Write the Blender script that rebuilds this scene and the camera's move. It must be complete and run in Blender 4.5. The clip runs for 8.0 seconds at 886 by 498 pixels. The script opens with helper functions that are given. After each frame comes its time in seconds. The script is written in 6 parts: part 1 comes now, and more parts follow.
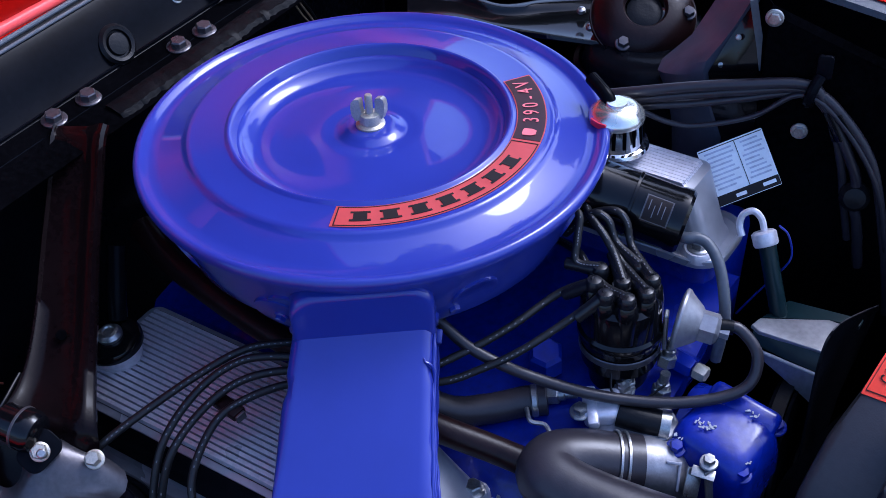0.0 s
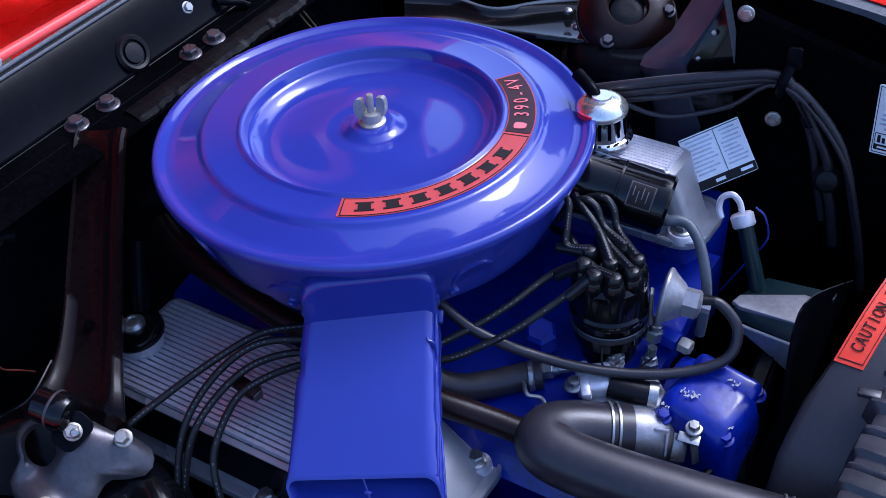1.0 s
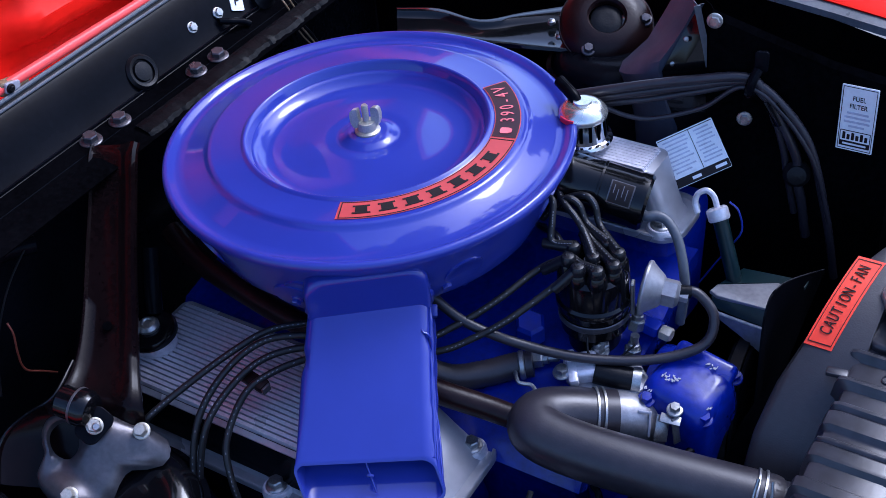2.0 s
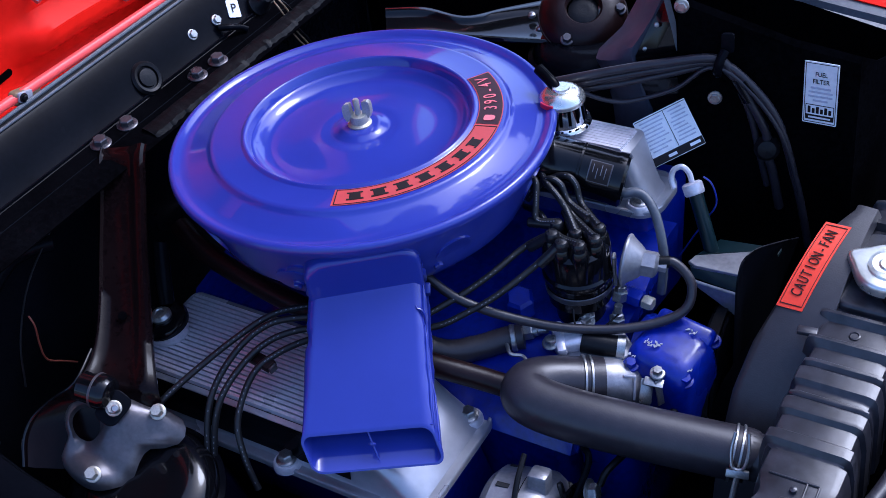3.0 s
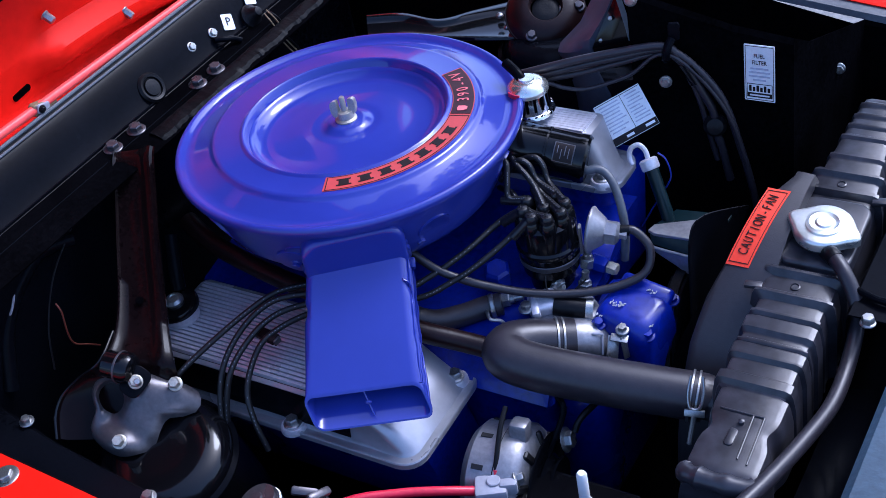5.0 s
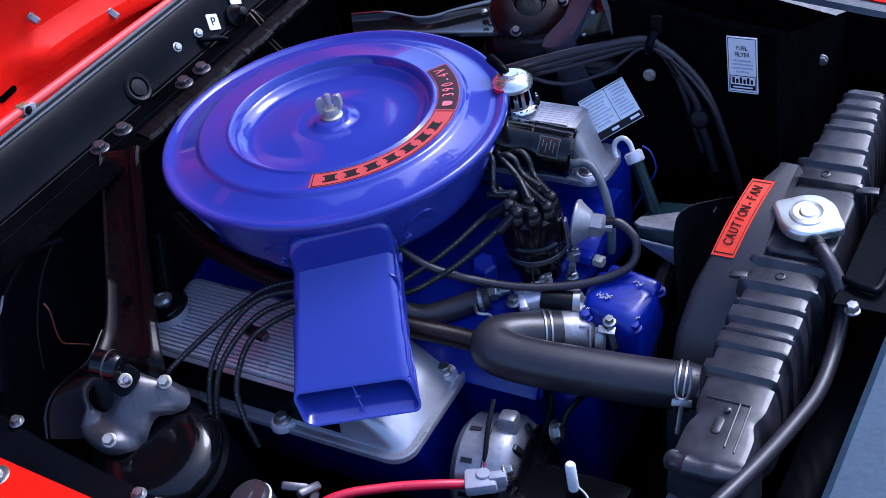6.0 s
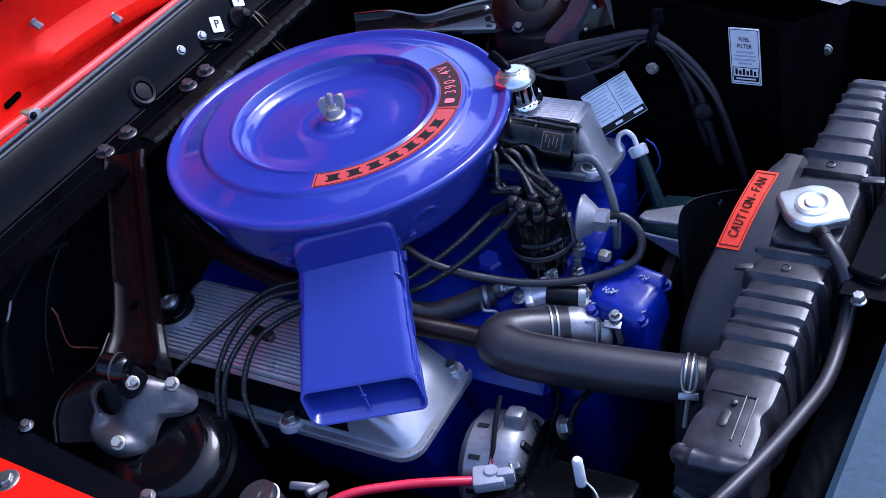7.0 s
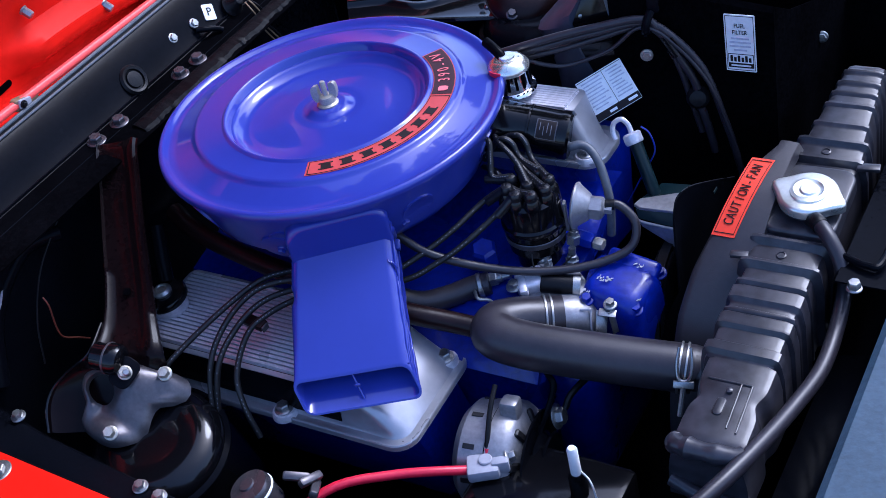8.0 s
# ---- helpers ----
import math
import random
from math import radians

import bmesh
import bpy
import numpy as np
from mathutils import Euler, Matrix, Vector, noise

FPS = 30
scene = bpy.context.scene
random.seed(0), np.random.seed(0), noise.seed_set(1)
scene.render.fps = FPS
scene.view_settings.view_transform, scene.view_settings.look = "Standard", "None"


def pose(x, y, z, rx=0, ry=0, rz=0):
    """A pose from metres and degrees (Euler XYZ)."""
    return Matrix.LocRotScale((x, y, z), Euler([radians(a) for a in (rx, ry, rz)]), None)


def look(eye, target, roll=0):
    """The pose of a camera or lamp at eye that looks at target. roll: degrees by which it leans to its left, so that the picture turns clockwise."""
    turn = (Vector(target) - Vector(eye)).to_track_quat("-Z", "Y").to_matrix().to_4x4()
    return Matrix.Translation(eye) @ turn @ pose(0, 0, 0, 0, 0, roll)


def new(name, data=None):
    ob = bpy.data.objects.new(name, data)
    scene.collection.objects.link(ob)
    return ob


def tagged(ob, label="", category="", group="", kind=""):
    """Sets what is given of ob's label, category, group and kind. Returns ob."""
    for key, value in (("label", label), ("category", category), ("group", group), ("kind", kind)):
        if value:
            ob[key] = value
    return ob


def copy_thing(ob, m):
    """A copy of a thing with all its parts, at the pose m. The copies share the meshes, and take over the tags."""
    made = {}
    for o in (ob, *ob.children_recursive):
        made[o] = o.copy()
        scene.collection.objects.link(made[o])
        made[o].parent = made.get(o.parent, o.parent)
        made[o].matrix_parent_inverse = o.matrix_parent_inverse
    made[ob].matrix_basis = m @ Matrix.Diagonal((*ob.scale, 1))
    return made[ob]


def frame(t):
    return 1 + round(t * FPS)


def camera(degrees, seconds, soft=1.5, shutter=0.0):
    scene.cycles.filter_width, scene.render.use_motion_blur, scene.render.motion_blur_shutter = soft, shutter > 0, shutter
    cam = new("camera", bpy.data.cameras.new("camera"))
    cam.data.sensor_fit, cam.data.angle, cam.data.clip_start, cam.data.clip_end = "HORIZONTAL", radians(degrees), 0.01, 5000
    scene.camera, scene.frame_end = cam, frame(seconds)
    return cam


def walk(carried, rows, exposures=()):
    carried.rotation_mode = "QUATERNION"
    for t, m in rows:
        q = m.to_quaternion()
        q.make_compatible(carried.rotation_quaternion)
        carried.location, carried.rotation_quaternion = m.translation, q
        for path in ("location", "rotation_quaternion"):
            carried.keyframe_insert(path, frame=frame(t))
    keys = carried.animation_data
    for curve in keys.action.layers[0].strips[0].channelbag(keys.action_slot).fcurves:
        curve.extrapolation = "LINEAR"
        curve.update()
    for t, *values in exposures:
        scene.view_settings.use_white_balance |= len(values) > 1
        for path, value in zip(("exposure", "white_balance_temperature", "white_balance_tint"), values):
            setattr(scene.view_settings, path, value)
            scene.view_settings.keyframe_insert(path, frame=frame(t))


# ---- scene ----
cam = camera(37.95, 8.0, soft=0.8)
PATH = [
    (0, (0.6136, -0.7643, 1.5920), (0.0315, 0.0568, 0.7694), -3.48),
    (0.5, (0.6383, -0.7980, 1.6037), (0.0512, 0.0281, 0.7896), -4.06),
    (1, (0.6606, -0.8221, 1.6318), (0.0722, -0.0019, 0.8127), -5.02),
    (2.5, (0.7466, -0.8974, 1.6866), (0.1389, -0.0772, 0.8817), -7.89),
    (3, (0.7804, -0.9244, 1.6992), (0.1652, -0.1075, 0.8966), -9.46),
    (3.5, (0.8114, -0.9544, 1.7130), (0.1932, -0.1370, 0.9132), -10.65),
    (4, (0.8418, -0.9875, 1.7267), (0.2194, -0.1670, 0.9334), -11.45),
    (5.5, (0.8884, -1.0383, 1.7623), (0.2698, -0.2129, 0.9711), -12.16),
    (6, (0.8913, -1.0387, 1.7503), (0.2760, -0.2092, 0.9608), -12.47),
    (6.5, (0.8999, -1.0362, 1.7465), (0.2783, -0.2108, 0.9576), -13.44),
    (7, (0.9056, -1.0323, 1.7448), (0.2741, -0.2118, 0.9586), -14.11),
    (7.5, (0.9057, -1.0288, 1.7425), (0.2738, -0.2122, 0.9526), -14.25),
    (8, (0.9040, -1.0268, 1.7383), (0.2778, -0.2109, 0.9433), -14.20),
]
walk(cam, [(t, look(eye, target, roll)) for t, eye, target, roll in PATH],
     exposures=[(0, 0.9, 4900, 18), (8, 1.05, 4900, 18)])

# hazy daylight, the soft sun beyond the far wing
SUN_EL, SUN_AZ = radians(53), radians(66)
world = bpy.data.worlds.new("daylight")
scene.world = world
world.use_nodes = True
wn = world.node_tree
sky = wn.nodes.new("ShaderNodeTexSky")
sky.sky_type, sky.sun_disc = "NISHITA", False
sky.sun_elevation, sky.sun_rotation = SUN_EL, radians(90) - SUN_AZ
sky.air_density, sky.dust_density = 1.0, 4.0
wn.nodes["Background"].inputs["Strength"].default_value = 0.15
wn.links.new(sky.outputs["Color"], wn.nodes["Background"].inputs["Color"])
sun = new("sun", bpy.data.lights.new("sun", "SUN"))
sun.data.energy, sun.data.angle, sun.data.color = 0.8, radians(20), (1.0, 0.95, 0.88)
sun_way = Vector((math.cos(SUN_EL) * math.cos(SUN_AZ), math.cos(SUN_EL) * math.sin(SUN_AZ), math.sin(SUN_EL)))
sun.matrix_world = look(sun_way * 20, (0, 0, 0))


# ---- materials ----
def material(name, colour, rough=0.5, metal=0.0, coat=0.0, vary=0.25, grain=60.0, bump=0.0, bump_scale=300.0, spread=0.08, spec=0.5):
    """A surface with colour and gloss that vary at two scales, and a fine relief."""
    mat = bpy.data.materials.new(name)
    mat.use_nodes = True
    nt = mat.node_tree
    b = nt.nodes["Principled BSDF"]
    b.inputs["Metallic"].default_value = metal
    b.inputs["Specular IOR Level"].default_value = spec
    b.inputs["Coat Weight"].default_value = coat
    b.inputs["Coat Roughness"].default_value = 0.03
    tc = nt.nodes.new("ShaderNodeTexCoord")
    big, small = nt.nodes.new("ShaderNodeTexNoise"), nt.nodes.new("ShaderNodeTexNoise")
    big.inputs["Scale"].default_value, big.inputs["Detail"].default_value = grain * 0.2, 4
    small.inputs["Scale"].default_value, small.inputs["Detail"].default_value = grain * 3, 3
    for n in (big, small):
        nt.links.new(tc.outputs["Object"], n.inputs["Vector"])
    mixed = nt.nodes.new("ShaderNodeMath")
    mixed.operation = "ADD"
    nt.links.new(big.outputs["Fac"], mixed.inputs[0])
    nt.links.new(small.outputs["Fac"], mixed.inputs[1])
    ramp = nt.nodes.new("ShaderNodeMapRange")
    ramp.inputs[1].default_value, ramp.inputs[2].default_value = 0.7, 1.3
    ramp.inputs[3].default_value, ramp.inputs[4].default_value = 1 - vary, 1 + vary
    nt.links.new(mixed.outputs[0], ramp.inputs[0])
    tint = nt.nodes.new("ShaderNodeVectorMath")
    tint.operation = "SCALE"
    tint.inputs[0].default_value = colour
    nt.links.new(ramp.outputs[0], tint.inputs["Scale"])
    nt.links.new(tint.outputs[0], b.inputs["Base Color"])
    gloss = nt.nodes.new("ShaderNodeMapRange")
    gloss.inputs[1].default_value, gloss.inputs[2].default_value = 0.3, 0.7
    gloss.inputs[3].default_value, gloss.inputs[4].default_value = max(rough - spread, 0.02), rough + spread
    nt.links.new(big.outputs["Fac"], gloss.inputs[0])
    nt.links.new(gloss.outputs[0], b.inputs["Roughness"])
    if bump:
        fine, relief = nt.nodes.new("ShaderNodeTexNoise"), nt.nodes.new("ShaderNodeBump")
        fine.inputs["Scale"].default_value, fine.inputs["Detail"].default_value = bump_scale, 4
        relief.inputs["Strength"].default_value, relief.inputs["Distance"].default_value = bump, 0.001
        nt.links.new(tc.outputs["Object"], fine.inputs["Vector"])
        nt.links.new(fine.outputs["Fac"], relief.inputs["Height"])
        nt.links.new(relief.outputs["Normal"], b.inputs["Normal"])
    return mat


BLUE = material("glossy_blue_enamel", (0.032, 0.042, 0.29), 0.30, coat=0.9, spec=0.12, vary=0.05, grain=10, bump=0.04, bump_scale=60, spread=0.04)
ENGINE_BLUE = material("engine_blue_paint", (0.009, 0.017, 0.24), 0.30, coat=0.2, spec=0.4, vary=0.35, grain=40, bump=0.30, bump_scale=100)
BLACK = material("satin_black_paint", (0.0030, 0.0034, 0.0052), 0.20, vary=0.4, bump=0.08, bump_scale=120, spec=0.04)
GLOSS_BLACK = material("gloss_black_paint", (0.003, 0.003, 0.004), 0.15, coat=0.25, spec=0.25, vary=0.3, bump=0.10, bump_scale=45)
MATT_BLACK = material("matt_black_sealer", (0.0018, 0.0018, 0.0024), 0.95, vary=0.5, bump=0.4, bump_scale=250, spec=0, spread=0.03)
BROWN_BLACK = material("brace_black_paint", (0.005, 0.0028, 0.0032), 0.16, coat=0.04, spec=0.09, vary=0.3, bump=0.10, bump_scale=45)
RUBBER = material("black_rubber", (0.0044, 0.0044, 0.0056), 0.38, spec=0.2, vary=0.3, bump=0.25, bump_scale=400)
HOSE = material("grey_black_hose_rubber", (0.022, 0.019, 0.024), 0.38, spec=0.5, vary=0.25, grain=40, bump=0.10, bump_scale=400)
BOOT = material("black_lead_boot", (0.007, 0.007, 0.009), 0.25, vary=0.3, spec=0.4)
LEAD = material("black_lead_sheath", (0.009, 0.009, 0.010), 0.42, vary=0.25, spec=0.4)
GREY_HOSE = material("light_grey_rubber_hose", (0.08, 0.088, 0.104), 0.45, vary=0.2, spec=0.5)
PLASTIC = material("black_plastic", (0.003, 0.003, 0.004), 0.14, coat=0.12, vary=0.2, spec=0.28)
ALU = material("cast_aluminium", (0.64, 0.62, 0.66), 0.34, metal=0.35, vary=0.15, grain=80, bump=0.12, bump_scale=700)
# smoother, darker copy of the cast aluminium, with the covers' shading in its colour
SHADED_ALU = material("shaded_smooth_alloy", (0.42, 0.42, 0.45), 0.29, metal=0.5, vary=0.12, grain=20, bump=0.05, bump_scale=200)
STEEL = material("zinc_plated_steel", (0.38, 0.38, 0.37), 0.34, metal=0.9, vary=0.25, grain=200, bump=0.1)
BRACKET = material("phosphated_steel", (0.090, 0.084, 0.090), 0.32, metal=0.6, vary=0.2, grain=60, bump=0.12, bump_scale=300)
# hood red made pinker: the lip's sky reflection is put into the colour
LIP_RED = material("sky_lit_red_paint", (0.82, 0.085, 0.075), 0.28, spec=0.3, vary=0.08, grain=20, bump=0.05, bump_scale=40)
SEALER = material("seam_sealer", (0.0022, 0.0026, 0.0036), 0.40, spec=0.08, vary=0.5, grain=60, bump=0.6, bump_scale=200)
# black paint lifted to grey-lilac: the sky's sheen is put into the colour
SHEEN_BLACK = material("sheen_tinted_black_paint", (0.045, 0.050, 0.072), 0.34, spec=0.25, vary=0.2, grain=30, bump=0.06)
NUT = material("dull_plated_nut", (0.48, 0.45, 0.38), 0.42, metal=0.6, vary=0.2, grain=200, bump=0.15)
CHROME = material("chrome_plate", (0.8293, 0.8293, 0.85), 0.07, metal=1.0, vary=0.03)
RED = material("red_body_paint", (0.80, 0.010, 0.001), 0.30, coat=0.0, spec=0.07, vary=0.08, grain=20, bump=0.05, bump_scale=40)
SHROUD = material("grey_black_moulded_plastic", (0.030, 0.028, 0.032), 0.42, vary=0.15, bump=0.15, bump_scale=600, spec=0.5)
TANK = material("radiator_black_paint", (0.027, 0.026, 0.032), 0.34, coat=0.12, spec=0.45, vary=0.6, grain=25, bump=0.14, bump_scale=90)
SEAL = material("grey_weatherstrip", (0.075, 0.085, 0.100), 0.35, vary=0.2)
GREY_BLUE = material("grey_painted_panel", (0.036, 0.066, 0.10), 0.45, spec=0.4, vary=0.25, bump=0.6, bump_scale=80)
DECAL_RED = material("red_foil_decal", (0.504, 0.0588, 0.0536), 0.42, vary=0.06, spec=0.48)
DECAL_BLACK = material("black_foil_decal", (0.0336, 0.01008, 0.01344), 0.42, vary=0.1, spec=0.32)
DECAL_PINK = material("pink_decal_print", (0.85, 0.1798, 0.1962), 0.42, vary=0.06, spec=0.48)
INK = material("black_ink", (0.012, 0.008, 0.008), 0.5, vary=0.1, spec=0.24)
ORANGE = material("orange_sticker", (0.85, 0.04636, 0.01236), 0.45, vary=0.06, spec=0.5)
PAPER = material("white_label_paper", (0.82, 0.84, 0.86), 0.45, vary=0.08)
RECESS = material("dark_recess_paint", (0.0048, 0.0044, 0.0056), 0.5, vary=0.3, bump=0.2)
PRINT = material("faded_lead_print", (0.128, 0.128, 0.144), 0.5)
FINE_PRINT = material("pale_blue_fine_print", (0.50, 0.52, 0.62), 0.5)
PLATED = material("bright_plated_brass", (0.85, 0.85, 0.7863), 0.28, metal=0.9, vary=0.08, grain=60, bump=0.08)
DULL_ALU = material("dull_cast_alloy", (0.30, 0.296, 0.312), 0.40, metal=0.6, vary=0.2, grain=60, bump=0.12, bump_scale=500)
PALE = material("pale_print_tint", (0.34, 0.34, 0.38), 0.5, vary=0.1)
WHITE = material("white_plastic", (0.85, 0.85, 0.8284), 0.4, vary=0.05)
RED_CABLE = material("red_cable_sheath", (0.60, 0.014, 0.045), 0.35, vary=0.1)
ORANGE_WIRE = material("rusty_wire_sheath", (0.072, 0.016, 0.008), 0.5, spec=0.4)
TAN_WIRE = material("tan_wire_sheath", (0.2, 0.136, 0.072), 0.5)
GREEN_DARK = material("dark_green_paint", (0.0052, 0.0168, 0.02), 0.35, vary=0.2, spec=0.32)
BROWN = material("brown_black_hose", (0.0104, 0.0042, 0.0044), 0.35, vary=0.3, bump=0.2, spec=0.22)
BARK = material("grey_brown_bark", (0.10, 0.08, 0.06), 0.9, vary=0.4, grain=6, bump=0.6, bump_scale=20)
LEAF = material("green_leaf", (0.045, 0.085, 0.025), 0.6, vary=0.4, grain=3, spec=0.2)
GROUND = material("concrete_ground", (0.22, 0.215, 0.205), 0.85, vary=0.4, grain=8, bump=0.6, bump_scale=120)


# ---- mesh tools ----
def part(name, bm, mat, parent=None, label="", sharp=35):
    """Links a bmesh, in world coordinates, as one mesh object under a thing or a part."""
    me = bpy.data.meshes.new(name)
    bmesh.ops.recalc_face_normals(bm, faces=bm.faces[:])
    bm.to_mesh(me)
    bm.free()
    me.materials.append(mat)
    me.polygons.foreach_set("use_smooth", [True] * len(me.polygons))
    me.set_sharp_from_angle(angle=radians(sharp))
    ob = new(name, me)
    if parent:
        ob.parent = parent
        ob.matrix_parent_inverse = BASE[parent.name].inverted()
    BASE[ob.name] = Matrix()
    return tagged(ob, label)


BASE = {}


def thing(name, at, label, category, group="", kind=""):
    """An Empty at the base of a thing; its parts hang from it."""
    ob = new(name)
    ob.empty_display_size = 0.02
    ob.matrix_basis = Matrix.Translation(at)
    BASE[ob.name] = Matrix.Translation(at)
    return tagged(ob, label, category, group, kind)


def solo(name, bm, mat, label, category, group="", kind="", sharp=35):
    """A thing of one mesh."""
    return tagged(part(name, bm, mat, None, "", sharp), label, category, group, kind)


def axis(p, z=(0, 0, 1), x=(1, 0, 0)):
    """A frame at p with its z along z and its x as near x as can be."""
    z = Vector(z).normalized()
    y = z.cross(Vector(x))
    if y.length < 1e-4:
        y = z.cross(Vector((0, 1, 0.1)))
    y.normalize()
    x = y.cross(z)
    return Matrix.Translation(p) @ Matrix((x, y, z)).transposed().to_4x4()


def rings(bm, loops, close=True, first=True, last=True):
    rows = [[bm.verts.new(p) for p in loop] for loop in loops]
    n = len(rows[0])
    for a, b in zip(rows, rows[1:]):
        for i in range(n if close else n - 1):
            j = (i + 1) % n
            bm.faces.new((a[i], a[j], b[j], b[i]))
    if close and first:
        bm.faces.new(rows[0])
    if close and last:
        bm.faces.new(rows[-1])
    return bm


def lathe(profile, m=Matrix(), seg=40, bm=None, first=True, last=True):
    bm = bm or bmesh.new()
    turn = [(math.cos(2 * math.pi * i / seg), math.sin(2 * math.pi * i / seg)) for i in range(seg)]
    return rings(bm, [[m @ Vector((max(r, 1e-4) * c, max(r, 1e-4) * s, z)) for c, s in turn] for r, z in profile], True, first, last)


def curve(pts, step=4):
    """A smooth run of points through pts."""
    pts = [Vector(p) for p in pts]
    ends = [2 * pts[0] - pts[1], *pts, 2 * pts[-1] - pts[-2]]
    out = []
    for a, b, c, d in zip(ends, ends[1:], ends[2:], ends[3:]):
        for k in range(step):
            t = k / step
            out.append(0.5 * (2 * b + (c - a) * t + (2 * a - 5 * b + 4 * c - d) * t * t + (3 * b - a - 3 * c + d) * t ** 3))
    return out + [pts[-1]]


def tube(pts, r, seg=12, step=5, bm=None, swell=None):
    """A round hose or wire of radius r along a smooth path; swell(i, n) scales it on the way."""
    bm = bm or bmesh.new()
    path = curve(pts, step)
    loops, side = [], None
    for i, p in enumerate(path):
        ahead = (path[min(i + 1, len(path) - 1)] - path[max(i - 1, 0)]).normalized()
        side = (side - ahead * side.dot(ahead)).normalized() if side else ahead.orthogonal().normalized()
        up = ahead.cross(side)
        k = r * (swell(i, len(path) - 1) if swell else 1)
        loops.append([p + k * (math.cos(2 * math.pi * j / seg) * side + math.sin(2 * math.pi * j / seg) * up) for j in range(seg)])
    return rings(bm, loops)


def box(m, sx, sy, sz, bevel=0.002, segments=2, bm=None):
    """A block with its centre at m and worn edges."""
    made = bmesh.new()
    bmesh.ops.create_cube(made, size=1, matrix=m @ Matrix.Diagonal((sx, sy, sz, 1)))
    if bevel:
        bmesh.ops.bevel(made, geom=made.edges[:], offset=bevel, segments=segments, affect="EDGES", profile=0.5)
    return joined(bm, made)


def joined(bm, more):
    if bm is None:
        return more
    me = bpy.data.meshes.new("scratch")
    more.to_mesh(me)
    more.free()
    bm.from_mesh(me)
    bpy.data.meshes.remove(me)
    return bm


def outline(w, h, r, n=5):
    """A rounded rectangle about the origin."""
    out = []
    for cx, cy, a in ((w / 2 - r, h / 2 - r, 0), (r - w / 2, h / 2 - r, 90), (r - w / 2, r - h / 2, 180), (w / 2 - r, r - h / 2, 270)):
        out += [(cx + r * math.cos(radians(a + 90 * k / n)), cy + r * math.sin(radians(a + 90 * k / n))) for k in range(n + 1)]
    return out


def slab(poly, m, depth, bevel=0.0, bm=None):
    """A plate with the outline poly in the xy of m, from z = -depth to z = 0, its upper edge rounded by bevel."""
    bm = bm or bmesh.new()
    loops = [[m @ Vector((x, y, -depth)) for x, y in poly]]
    if bevel:
        cx, cy = sum(x for x, _ in poly) / len(poly), sum(y for _, y in poly) / len(poly)
        size = max(max(abs(x - cx) for x, _ in poly), max(abs(y - cy) for _, y in poly))
        for k in range(4):
            a = radians(30 * k)
            f = 1 - bevel * (1 - math.cos(a)) / size
            loops.append([m @ Vector((cx + (x - cx) * f, cy + (y - cy) * f, -bevel + bevel * math.sin(a))) for x, y in poly])
    else:
        loops.append([m @ Vector((x, y, 0)) for x, y in poly])
    return rings(bm, loops)


def sheet(grid, thick=0.0015, bm=None):
    """A pressed panel of some thickness through a grid of points (rows of equal length)."""
    made = bmesh.new()
    rows = [[made.verts.new(p) for p in row] for row in grid]
    for a, b in zip(rows, rows[1:]):
        for i in range(len(a) - 1):
            made.faces.new((a[i], a[i + 1], b[i + 1], b[i]))
    bmesh.ops.recalc_face_normals(made, faces=made.faces[:])
    bmesh.ops.solidify(made, geom=made.faces[:], thickness=thick)
    return joined(bm, made)


def hexbolt(m, r=0.007, h=0.006, flange=1.5, bm=None):
    """A flanged hexagon head standing on the plane of m."""
    bm = bm or bmesh.new()
    if flange:
        lathe([(r * flange, 0), (r * flange, 0.0012), (r * (flange - 0.12), 0.002), (r * 0.9, 0.0024)], m, 20, bm)
    return lathe([(r, 0.001), (r, h * 0.85), (r * 0.86, h), (r * 0.3, h * 1.02)], m, 6, bm)


def text(words, m, size, depth=0.0002, width=1.0):
    """Letters of Blender's own font, centred on m."""
    data = bpy.data.curves.new("letters", "FONT")
    data.body, data.size, data.extrude = words, size, depth
    data.align_x, data.align_y, data.resolution_u = "CENTER", "CENTER", 3
    ob = bpy.data.objects.new("letters", data)
    me = bpy.data.meshes.new_from_object(ob)
    me.transform(m @ Matrix.Diagonal((width, 1, 1, 1)))
    bm = bmesh.new()
    bm.from_mesh(me)
    bpy.data.objects.remove(ob)
    bpy.data.meshes.remove(me)
    return bm


def sector(r0, r1, a0, a1, z, depth=0.0004, n=24, bm=None):
    """A flat piece of a ring about the z axis between two angles in degrees."""
    bm = bm or bmesh.new()
    loops = []
    for k in range(n + 1):
        a = radians(a0 + (a1 - a0) * k / n)
        c, s = math.cos(a), math.sin(a)
        loops.append([(r0 * c, r0 * s, z - depth), (r0 * c, r0 * s, z), (r1 * c, r1 * s, z), (r1 * c, r1 * s, z - depth)])
    return rings(bm, loops)


# ---- setting ----
bm = bmesh.new()
bmesh.ops.create_grid(bm, x_segments=4, y_segments=4, size=400)
solo("ground", bm, GROUND, "pale grey concrete ground under the car", "ground", kind="structure")



